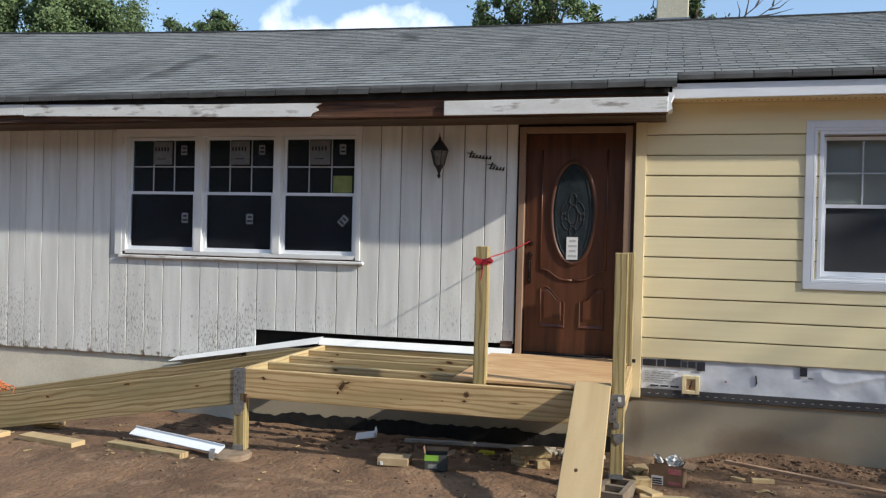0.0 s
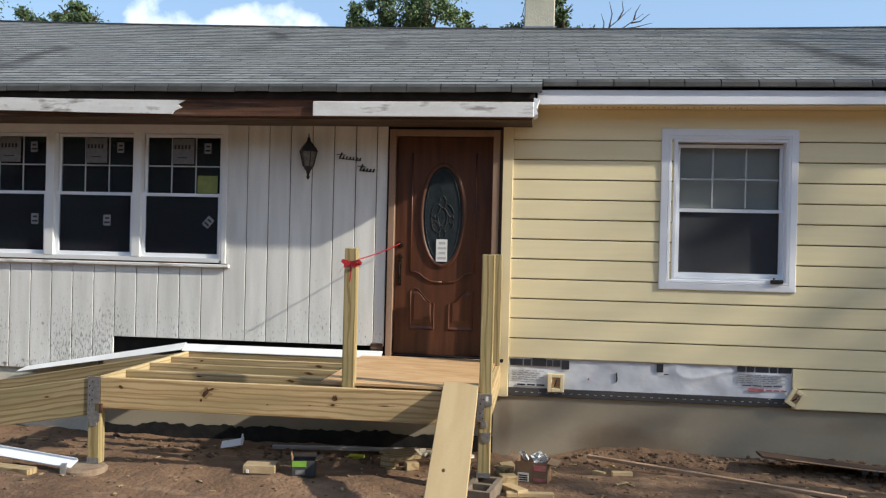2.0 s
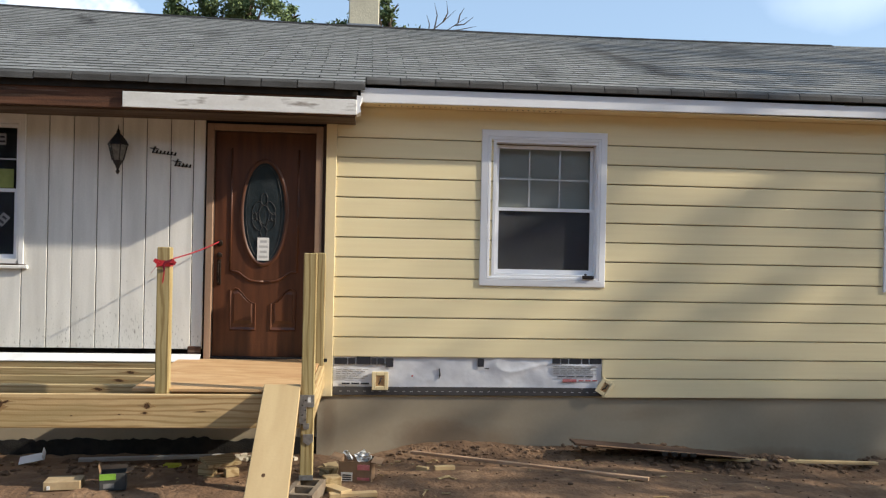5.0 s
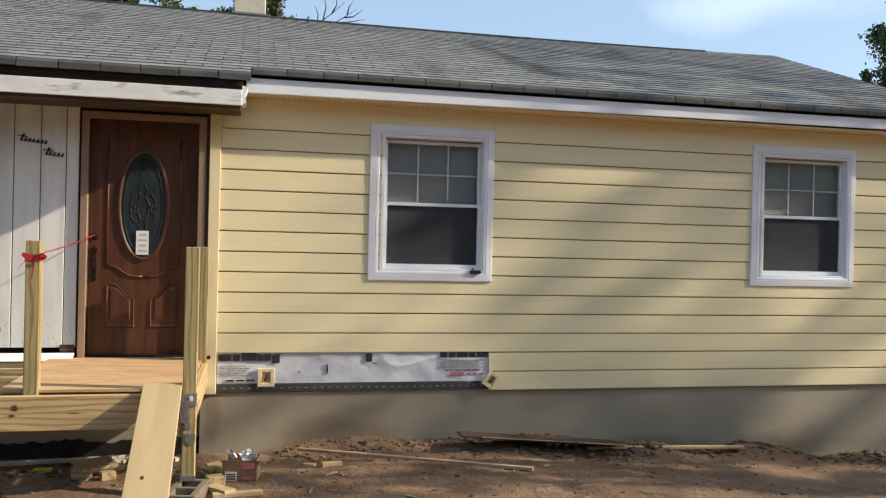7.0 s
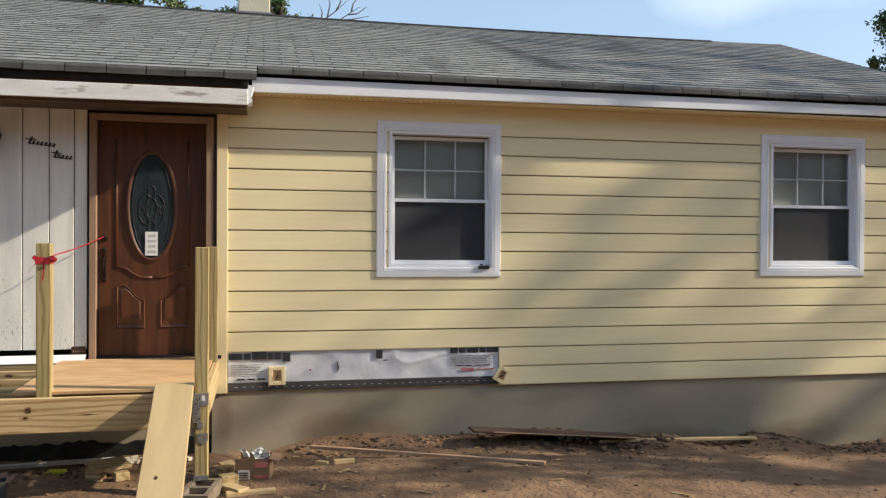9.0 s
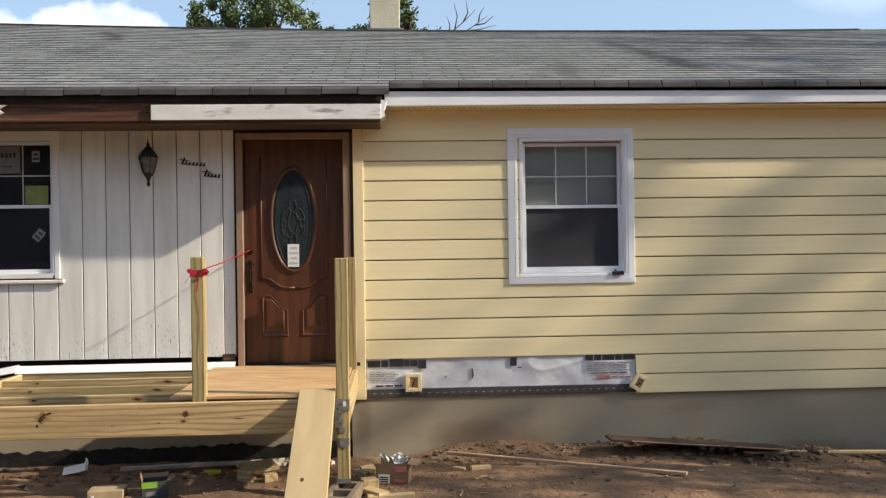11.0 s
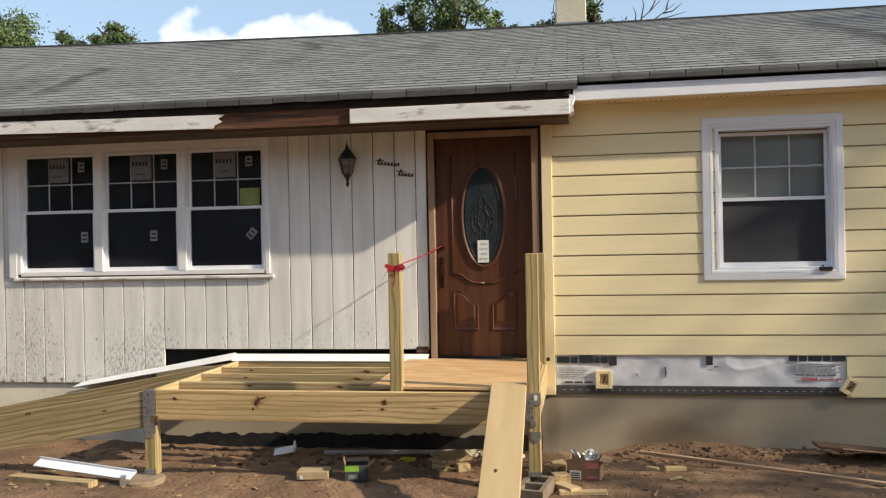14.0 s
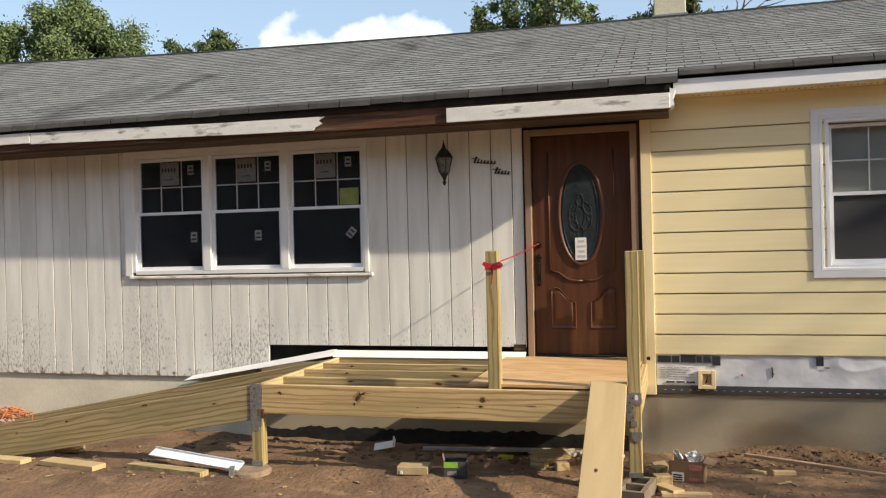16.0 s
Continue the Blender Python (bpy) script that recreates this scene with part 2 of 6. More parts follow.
def mud_stain(m, spots):
    """Brown soil splashed up a wall in soft-edged patches; spots: (x, z, half width, half height, depth of colour)."""
    n, l = m.node_tree.nodes, m.node_tree.links
    bsdf = n["Principled BSDF"]
    geo = n.new("ShaderNodeNewGeometry")
    tex = n.new("ShaderNodeTexNoise"); tex.inputs["Scale"].default_value, tex.inputs["Detail"].default_value = 3.5, 5
    l.new(geo.outputs["Position"], tex.inputs["Vector"])
    for x, z, rx, rz, deep in spots:
        src = bsdf.inputs["Base Color"].links[0].from_socket
        sub = n.new("ShaderNodeVectorMath"); sub.operation = "SUBTRACT"; sub.inputs[1].default_value = (x, 0, z)
        l.new(geo.outputs["Position"], sub.inputs[0])
        mul = n.new("ShaderNodeVectorMath"); mul.operation = "MULTIPLY"; mul.inputs[1].default_value = (1 / rx, 0, 1 / rz)
        l.new(sub.outputs[0], mul.inputs[0])
        size = n.new("ShaderNodeVectorMath"); size.operation = "LENGTH"; l.new(mul.outputs[0], size.inputs[0])
        add = n.new("ShaderNodeMath"); add.operation = "ADD"
        l.new(size.outputs["Value"], add.inputs[0]); l.new(tex.outputs["Fac"], add.inputs[1])
        r = n.new("ShaderNodeMapRange"); r.inputs["From Min"].default_value, r.inputs["From Max"].default_value = 1.45, 0.85
        r.inputs["To Max"].default_value = deep
        l.new(add.outputs[0], r.inputs["Value"])
        mix = n.new("ShaderNodeMix"); mix.data_type = "RGBA"
        l.new(src, mix.inputs["A"]); mix.inputs["B"].default_value = (0.15, 0.088, 0.05, 1)
        l.new(r.outputs[0], mix.inputs["Factor"])
        l.new(mix.outputs["Result"], bsdf.inputs["Base Color"])


def lumber(name, base, other, grain, slope=0.0):
    """Sawn timber: growth rings cut lengthwise, long fine grain and a few dark streaks; slope turns the grain with a falling board."""
    dark = (other[0] * 0.80, other[1] * 0.70, other[2] * 0.55)
    m = material(name, base, dark, rough=0.75, scale=tuple(g * (1.0 if g < 5 else 1.5) for g in grain), fine=70, bump=0.07, piece=0.18, low=0.45, high=0.80, grain=0.18, swirl=0.9, slope=slope)
    n, l = m.node_tree.nodes, m.node_tree.links
    bsdf = n["Principled BSDF"]
    src = bsdf.inputs["Base Color"].links[0].from_socket
    geo = n.new("ShaderNodeNewGeometry")
    info = n.new("ShaderNodeObjectInfo")
    turn = n.new("ShaderNodeVectorRotate"); turn.rotation_type = "Y_AXIS"
    turn.inputs["Angle"].default_value = slope
    l.new(geo.outputs["Position"], turn.inputs["Vector"])
    away = n.new("ShaderNodeVectorMath"); away.operation = "SCALE"
    away.inputs[0].default_value = (3.1, 1.3, 1.7)
    l.new(info.outputs["Random"], away.inputs["Scale"])
    moved = n.new("ShaderNodeVectorMath"); moved.operation = "ADD"
    l.new(turn.outputs[0], moved.inputs[0]); l.new(away.outputs[0], moved.inputs[1])
    mp = n.new("ShaderNodeMapping"); mp.inputs["Scale"].default_value = tuple(0.16 if g < 5 else 1.0 for g in grain)
    l.new(moved.outputs[0], mp.inputs["Vector"])
    wave = n.new("ShaderNodeTexWave")
    wave.wave_type = "RINGS"
    wave.rings_direction = "XYZ"[[g < 5 for g in grain].index(True)]
    wave.inputs["Scale"].default_value, wave.inputs["Distortion"].default_value = 8.5, 6.5
    wave.inputs["Detail"].default_value, wave.inputs["Detail Scale"].default_value = 3.0, 1.2
    l.new(mp.outputs[0], wave.inputs["Vector"])
    late = n.new("ShaderNodeMapRange"); late.inputs["From Min"].default_value, late.inputs["From Max"].default_value = 0.55, 1.0
    late.inputs["To Max"].default_value = 0.66
    l.new(wave.outputs["Fac"], late.inputs["Value"])
    mix = n.new("ShaderNodeMix"); mix.data_type = "RGBA"
    l.new(src, mix.inputs["A"]); mix.inputs["B"].default_value = (dark[0] * 0.75, dark[1] * 0.68, dark[2] * 0.6, 1)
    l.new(late.outputs[0], mix.inputs["Factor"])
    # broad weathered tone
    mp2 = n.new("ShaderNodeMapping"); mp2.inputs["Scale"].default_value = tuple(1.3 if g < 5 else 5.0 for g in grain)
    l.new(moved.outputs[0], mp2.inputs["Vector"])
    tex = n.new("ShaderNodeTexNoise"); tex.inputs["Scale"].default_value, tex.inputs["Detail"].default_value = 1.0, 4
    l.new(mp2.outputs[0], tex.inputs["Vector"])
    rng = n.new("ShaderNodeMapRange"); rng.inputs["From Min"].default_value, rng.inputs["From Max"].default_value = 0.48, 0.68
    rng.inputs["To Max"].default_value = 0.5
    l.new(tex.outputs["Fac"], rng.inputs["Value"])
    mix2 = n.new("ShaderNodeMix"); mix2.data_type = "RGBA"
    l.new(mix.outputs["Result"], mix2.inputs["A"]); mix2.inputs["B"].default_value = (base[0] * 0.62, base[1] * 0.68, base[2] * 0.62, 1)
    l.new(rng.outputs[0], mix2.inputs["Factor"])
    l.new(mix2.outputs["Result"], bsdf.inputs["Base Color"])
    return m


RAMP_FALL = math.atan2(0.573, 3.334)
M = {}
M["white_board"] = mildew_paint("old_white_paint")
M["white_trim"] = material("white_trim_paint", (0.80, 0.80, 0.79), (0.74, 0.74, 0.73), rough=0.5, scale=(4, 4, 4), bump=0.01, grain=0.06)
M["vinyl"] = material("white_vinyl", (0.80, 0.82, 0.86), (0.76, 0.78, 0.82), rough=0.4, scale=(3, 3, 3), bump=0.0, grain=0.05)
M["grille"] = material("pale_grey_grille", (0.52, 0.54, 0.55), (0.47, 0.49, 0.50), rough=0.5, scale=(3, 3, 3), bump=0.0, grain=0.05)
M["peeling"] = material("peeling_white_paint", (0.78, 0.78, 0.76), (0.68, 0.67, 0.64), rough=0.7, scale=(3, 8, 14), bump=0.07, grain=0.15,
                        spots=(0.25, 0.22, 0.19), spot_scale=(5, 9, 18), spot_range=(0.56, 0.72))
M["rotten"] = material("rotten_wood", (0.13, 0.060, 0.034), (0.045, 0.026, 0.018), rough=0.9, scale=(1.6, 10, 30), bump=0.25, bump_distance=0.01,
                       spots=(0.20, 0.15, 0.115), spot_scale=(1.2, 8, 24), spot_range=(0.60, 0.72))
M["soffit"] = material("weathered_soffit", (0.13, 0.095, 0.068), (0.075, 0.052, 0.038), rough=0.9, scale=(2, 10, 10), bump=0.3)
M["siding"] = material("cream_yellow_siding", (0.83, 0.725, 0.455), (0.80, 0.69, 0.425), rough=0.45, scale=(1.2, 6, 30), fine=120, bump=0.015, piece=0.03, grain=0.08)
M["yellow_trim"] = material("cream_yellow_trim", (0.82, 0.69, 0.42), (0.78, 0.65, 0.39), rough=0.5, scale=(3, 3, 2), bump=0.02, grain=0.08)
M["parge"] = material("grey_parging", (0.385, 0.33, 0.245), (0.30, 0.255, 0.185), rough=0.9, scale=(0.7, 0.7, 1.1), fine=28, bump=0.03, grain=0.10,
                      spots=(0.24, 0.175, 0.115), spot_scale=(0.8, 1, 2.6), spot_range=(0.60, 0.95))
mud_stain(M["parge"], ((2.2, -0.02, 0.75, 0.19, 0.5), (5.2, -0.22, 0.9, 0.14, 0.6), (6.6, -0.25, 0.8, 0.15, 0.55), (1.05, 0.15, 0.10, 0.35, 0.4)))
M["pale_parge"] = material("pale_parging", (0.74, 0.68, 0.55), (0.64, 0.58, 0.47), rough=0.9, scale=(1.5, 1.5, 2), fine=45, bump=0.08)
M["tar"] = material("black_tar", (0.012, 0.012, 0.013), (0.025, 0.024, 0.022), rough=0.6, scale=(14, 14, 14), bump=0.5)
M["void"] = material("black_paper_and_gaps", (0.015, 0.014, 0.013), (0.03, 0.026, 0.022), rough=0.95, scale=(6, 6, 6), bump=0.1)
# sheathing; its brown shows in the lap gaps as shadow and dirt lines
M["sheathing"] = material("sheathing_lap_shade", (0.46, 0.36, 0.20), (0.36, 0.28, 0.16), rough=0.9, scale=(6, 6, 6), bump=0.1)
M["shingle"] = material("grey_asphalt_shingle", (0.230, 0.236, 0.229), (0.160, 0.165, 0.161), rough=0.92, scale=(2.6, 0.7, 0.7), fine=220, bump=0.35,
                        piece=0.13, island=True, spots=(0.09, 0.09, 0.088), spot_scale=(1.1, 0.5, 0.5), spot_range=(0.56, 0.74))
M["shingle_piece"] = material("grey_asphalt_shingle_tab", (0.230, 0.236, 0.229), (0.160, 0.165, 0.161), rough=0.92, scale=(2.6, 0.7, 0.7), fine=220, bump=0.35,
                              piece=0.13, spots=(0.09, 0.09, 0.088), spot_scale=(1.1, 0.5, 0.5), spot_range=(0.56, 0.74))
for key in ("shingle", "shingle_piece"):
    streaked(M[key], (4.0, 2.6), (4.35, 0.3), 0.16)
    streaked(M[key], (-4.33, 1.75), (-4.13, 0.2), 0.16)
    streaked(M[key], (-2.2, 3.2), (-2.0, 2.3), 0.12)
# eave-edge shingles darker than the field: their edge shading is in the colour
M["shingle_edge"] = material("shaded_shingle_edge", (0.095, 0.095, 0.094), (0.055, 0.054, 0.052), rough=0.92, scale=(3, 6, 6), fine=200, bump=0.4, piece=0.18)
# butt faces coloured darker to draw the shadow line under each course
M["butt"] = material("shaded_shingle_butt", (0.115, 0.118, 0.112), (0.085, 0.086, 0.083), rough=0.95, scale=(4, 4, 4), fine=200, bump=0.2)
M["ridge_cap"] = material("dark_ridge_cap", (0.022, 0.022, 0.022), (0.014, 0.014, 0.014), rough=0.95, scale=(3, 6, 6), fine=200, bump=0.3, piece=0.2)
M["dirt"] = material("red_brown_dirt", (0.205, 0.125, 0.073), (0.115, 0.069, 0.041), rough=0.95, scale=(1.3, 1.3, 1.3), fine=26, bump=0.7, bump_distance=0.03,
                     spots=(0.27, 0.175, 0.105), spot_scale=(3.5, 6, 4), spot_range=(0.54, 0.76))
M["clod"] = material("dry_clod", (0.175, 0.112, 0.07), (0.10, 0.063, 0.04), rough=0.95, scale=(9, 9, 9), fine=50, bump=0.6, piece=0.5, island=True)
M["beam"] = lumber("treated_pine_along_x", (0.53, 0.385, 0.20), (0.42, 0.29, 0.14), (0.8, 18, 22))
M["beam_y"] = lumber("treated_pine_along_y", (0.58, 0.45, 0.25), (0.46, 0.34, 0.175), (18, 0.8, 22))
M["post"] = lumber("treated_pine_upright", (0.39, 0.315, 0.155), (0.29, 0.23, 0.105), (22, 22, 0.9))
M["plank"] = material("pale_pine_plank", (0.52, 0.39, 0.21), (0.455, 0.33, 0.17), rough=0.75, scale=(9, 0.7, 1.2), fine=60, bump=0.05, piece=0.2, grain=0.1, swirl=0.5,
                      spots=(0.44, 0.29, 0.14), spot_scale=(16, 1.0, 1.6), spot_range=(0.62, 0.85))
M["ply"] = material("plywood", (0.58, 0.39, 0.205), (0.45, 0.26, 0.12), rough=0.75, scale=(1.3, 4, 5), fine=60, bump=0.06, piece=0.15, grain=0.15, swirl=2.0,
                    spots=(0.36, 0.20, 0.09), spot_scale=(2.0, 11, 6), spot_range=(0.64, 0.80))
M["ramp_wood"] = lumber("treated_pine_wet", (0.36, 0.285, 0.155), (0.235, 0.18, 0.092), (0.8, 18, 20), slope=RAMP_FALL)
M["scrap"] = lumber("timber_scrap", (0.45, 0.345, 0.19), (0.31, 0.23, 0.12), (0.8, 18, 20))
M["joist"] = lumber("weathered_pine_along_x", (0.47, 0.355, 0.19), (0.32, 0.245, 0.135), (0.8, 12, 16))
M["streak"] = material("knot_resin_streak", (0.34, 0.225, 0.105), (0.27, 0.17, 0.075), rough=0.8, scale=(30, 60, 60), bump=0.05)
M["batten"] = material("old_reddish_batten", (0.50, 0.33, 0.21), (0.38, 0.24, 0.145), rough=0.85, scale=(4, 4, 10), bump=0.15, grain=0.25)
M["tan_carton"] = material("tan_carton", (0.42, 0.32, 0.19), (0.35, 0.26, 0.15), rough=0.9, scale=(9, 9, 9), bump=0.1)
M["dark_board"] = material("dark_red_brown_board", (0.075, 0.045, 0.03), (0.045, 0.028, 0.02), rough=0.85, scale=(3, 14, 14), bump=0.15)
M["grey_strip"] = material("grey_plastic", (0.42, 0.41, 0.40), (0.34, 0.33, 0.31), rough=0.5, scale=(5, 20, 20), bump=0.05)
M["footing"] = material("soil_stained_concrete", (0.30, 0.235, 0.165), (0.19, 0.13, 0.085), rough=0.95, scale=(7, 7, 7), bump=0.3)
M["knot"] = material("wood_knot", (0.055, 0.028, 0.013), (0.10, 0.05, 0.022), rough=0.8, scale=(60, 60, 60), bump=0.2)
M["steel"] = material("galvanised_steel", (0.42, 0.43, 0.44), (0.30, 0.31, 0.32), rough=0.45, scale=(40, 40, 40), bump=0.1, metal=0.8)
M["black_metal"] = material("black_metal", (0.02, 0.02, 0.022), (0.035, 0.03, 0.028), rough=0.45, scale=(20, 20, 20), bump=0.1, metal=0.3)
M["bronze"] = material("oil_rubbed_bronze", (0.03, 0.022, 0.018), (0.05, 0.035, 0.025), rough=0.35, scale=(30, 30, 30), bump=0.05, metal=0.7)
M["door"] = material("stained_brown_door", (0.108, 0.037, 0.015), (0.062, 0.021, 0.009), rough=0.45, scale=(16, 16, 1.6), fine=80, bump=0.08, spec=0.5)
M["door_frame"] = material("brown_primed_frame", (0.33, 0.22, 0.15), (0.26, 0.17, 0.115), rough=0.6, scale=(10, 10, 1.5), bump=0.08)
M["dark_jamb"] = material("dark_jamb", (0.05, 0.032, 0.024), (0.08, 0.05, 0.035), rough=0.6, scale=(10, 10, 2), bump=0.08)
M["glass"] = glass_material("window_glass", (0.72, 0.75, 0.80))
M["pale_glass"] = glass_material("blinded_glass", (0.97, 0.98, 0.98))
# room surfaces coloured dark so the inside reads as unlit
M["room"] = material("unlit_room", (0.10, 0.10, 0.11), (0.075, 0.075, 0.085), rough=0.9, scale=(2, 2, 2), bump=0.0)
M["blind"] = material("grey_blind", (0.64, 0.67, 0.62), (0.57, 0.60, 0.56), rough=0.8, scale=(2, 2, 9), bump=0.02, grain=0.1)
M["screen"] = material("insect_screen", (0.10, 0.10, 0.105), (0.085, 0.085, 0.09), rough=0.8, scale=(3, 3, 3), bump=0.0)
M["paper"] = material("white_paper", (0.78, 0.78, 0.76), (0.70, 0.70, 0.68), rough=0.8, scale=(30, 30, 30), bump=0.05)
M["sticker"] = material("grey_sticker", (0.20, 0.20, 0.20), (0.15, 0.15, 0.15), rough=0.7, scale=(30, 30, 30), bump=0.03)
M["pale_sticker"] = material("pale_sticker", (0.27, 0.27, 0.27), (0.21, 0.21, 0.22), rough=0.7, scale=(30, 30, 30), bump=0.03)
M["ink"] = material("dark_ink", (0.022, 0.024, 0.032), (0.032, 0.033, 0.042), rough=0.7, scale=(30, 30, 30), bump=0.0)
M["red_ink"] = material("faded_red_ink", (0.45, 0.12, 0.13), (0.5, 0.2, 0.2), rough=0.7, scale=(30, 30, 30), bump=0.0)
M["faint_ink"] = material("faint_print", (0.28, 0.28, 0.28), (0.22, 0.22, 0.22), rough=0.7, scale=(30, 30, 30), bump=0.0)
M["note"] = material("yellow_note", (0.25, 0.28, 0.09), (0.20, 0.23, 0.07), rough=0.7, scale=(20, 20, 20), bump=0.03)
M["wrap"] = material("white_house_wrap", (0.74, 0.75, 0.78), (0.62, 0.63, 0.67), rough=0.5, scale=(3, 3, 5), fine=12, bump=0.15, bump_distance=0.02)
M["flash_black"] = material("black_flashing", (0.05, 0.048, 0.05), (0.08, 0.075, 0.075), rough=0.6, scale=(3, 3, 20), bump=0.15)


# ---- mesh helpers ----
def box(bm, x0, x1, y0, y1, z0, z1, m=None):
    vs = [bm.verts.new((x, y, z)) for x in (x0, x1) for y in (y0, y1) for z in (z0, z1)]
    for f in ((0, 1, 3, 2), (4, 6, 7, 5), (0, 4, 5, 1), (2, 3, 7, 6), (0, 2, 6, 4), (1, 5, 7, 3)):
        bm.faces.new([vs[i] for i in f])
    if m is not None:
        bmesh.ops.transform(bm, matrix=m, verts=vs)
    return vs


def rounded(bm, amount, segments=1):
    bmesh.ops.bevel(bm, geom=bm.edges[:], offset=amount, segments=segments, affect="EDGES", clamp_overlap=True)


def prism(bm, outline, y0, y1):
    """An outline of (x, z) pairs drawn out from y0 to y1."""
    a = [bm.verts.new((x, y0, z)) for x, z in outline]
    b = [bm.verts.new((x, y1, z)) for x, z in outline]
    bm.faces.new(a)
    bm.faces.new(b[::-1])
    for i in range(len(a)):
        j = (i + 1) % len(a)
        bm.faces.new((a[j], a[i], b[i], b[j]))


def tube(bm, points, radius, sides=8):
    """A round bar along a run of points."""
    rings = []
    for i, p in enumerate(points):
        p = Vector(p)
        d = (Vector(points[min(i + 1, len(points) - 1)]) - Vector(points[max(i - 1, 0)])).normalized()
        u = d.orthogonal().normalized() if abs(d.z) > 0.99 else d.cross((0, 0, 1)).normalized()
        v = d.cross(u)
        r = radius[i] if isinstance(radius, (list, tuple)) else radius
        rings.append([bm.verts.new(p + r * (math.cos(k * math.tau / sides) * u + math.sin(k * math.tau / sides) * v)) for k in range(sides)])
    for a, b in zip(rings, rings[1:]):
        for k in range(sides):
            bm.faces.new((a[k], a[(k + 1) % sides], b[(k + 1) % sides], b[k]))
    bm.faces.new(rings[0][::-1])
    bm.faces.new(rings[-1])


def lathe(bm, x, y, profile, sides=14):
    """A turned body round a vertical axis; profile: (radius, z)."""
    rings = [[bm.verts.new((x + r * math.cos(k * math.tau / sides), y + r * math.sin(k * math.tau / sides), z)) for k in range(sides)] for r, z in profile]
    for a, b in zip(rings, rings[1:]):
        for k in range(sides):
            bm.faces.new((a[k], a[(k + 1) % sides], b[(k + 1) % sides], b[k]))
    bm.faces.new(rings[0][::-1])
    bm.faces.new(rings[-1])


def mesh_of(bm, mat, smooth=False):
    bmesh.ops.recalc_face_normals(bm, faces=bm.faces[:])
    me = bpy.data.meshes.new("mesh")
    bm.to_mesh(me)
    bm.free()
    me.materials.append(mat)
    if smooth:
        me.polygons.foreach_set("use_smooth", [True] * len(me.polygons))
    return me


def part(name, bm, mat, parent=None, label="", smooth=False):
    ob = new(name, mesh_of(bm, mat, smooth))
    if parent is not None:
        ob.parent = parent
    return tagged(ob, label)


def block(name, mat, parent, x0, x1, y0, y1, z0, z1, bevel=0.0, label="", m=None):
    bm = bmesh.new()
    box(bm, x0, x1, y0, y1, z0, z1)
    if bevel:
        rounded(bm, bevel)
    if m is not None:
        bm.transform(m)
    return part(name, bm, mat, parent, label)


def thing(name, label, category, group="", kind=""):
    return tagged(new(name), label, category, group, kind)


def setting(name, label):
    return tagged(new(name), label, "", "", "structure")


# ---- ground ----
def bump_at(x, y, cx, cy, rx, ry, h):
    return h * math.exp(-((x - cx) / rx) ** 2 - ((y - cy) / ry) ** 2)


def ground_z(x, y):
    z = -0.02
    k = min(max((y + 1.3) / 1.2, 0.0), 1.0)
    z -= 0.15 * k * k * (3 - 2 * k)
    fall = min(max((x - 3.5) / 5.0, 0.0), 1.4)
    z -= 0.30 * fall
    z += bump_at(x, y, 2.08, 0.02, 0.45, 0.24, 0.11) + bump_at(x, y, 2.8, -0.05, 0.7, 0.32, 0.07)
    z += bump_at(x, y, 6.25, -0.28, 0.55, 0.26, 0.17) + bump_at(x, y, 5.1, -0.32, 0.45, 0.24, 0.10) + bump_at(x, y, 7.8, -0.20, 0.6, 0.25, 0.10) + bump_at(x, y, 4.0, -0.18, 0.75, 0.25, 0.15) - bump_at(x, y, 4.35, -0.60, 0.40, 0.13, 0.06)
    z += bump_at(x, y, -5.0, -0.3, 1.5, 0.8, 0.10)
    if -12 < x < 14 and -6 < y < 1:
        z += 0.030 * noise.fractal((x * 1.3, y * 1.6, 3.0), 1.0, 2.0, 4) + 0.014 * noise.noise((x * 9, y * 9, 1.0))
        z += 0.007 * noise.noise((x * 23, y * 23, 5.0))
    return z


def build_ground():
    def steps(edges):
        out = []
        for a, b, s in edges:
            out += list(np.arange(a, b, s))
        return out + [edges[-1][1]]
    xs = steps([(-400, -40, 60), (-40, -8, 2), (-8, -5.5, 0.12), (-5.5, 9.5, 0.045), (9.5, 14, 0.5), (14, 40, 2), (40, 401, 60)])
    ys = steps([(-400, -40, 60), (-40, -4, 2), (-4, -2.6, 0.15), (-2.6, 0.4, 0.045), (0.4, 12, 1.0), (12, 40, 4), (40, 401, 60)])
    verts = [(x, y, ground_z(x, y)) for y in ys for x in xs]
    w = len(xs)
    faces = [(j * w + i, j * w + i + 1, (j + 1) * w + i + 1, (j + 1) * w + i) for j in range(len(ys) - 1) for i in range(w - 1)]
    me = bpy.data.meshes.new("ground")
    me.from_pydata(verts, [], faces)
    me.polygons.foreach_set("use_smooth", [True] * len(me.polygons))
    me.materials.append(M["dirt"])
    tagged(new("ground", me), "bare red-brown dirt yard, trampled and lumpy by the wall", "ground", kind="structure")


build_ground()

# ---- house: numbers ----
X_LEFT, X_RIGHT, Y_BACK = -9.6, 8.85, 7.6
RIDGE_Y, SLOPE = 3.6, 0.378
LINE_W, LINE_E = -0.50, -0.25      # eave lines of the two halves
SPLIT = 1.33                      # where the eave steps back


def sag(x):
    return 0.0016 * (x - 3.7) ** 2 - 0.02


def roof_z(x, y):
    """The roof's surface: a shallow gable whose ridge has sagged in the middle."""
    z = 3.20 + SLOPE * (y + 0.25)
    return z + sag(x) * max(0.0, (y + 0.5) / (RIDGE_Y + 0.5))


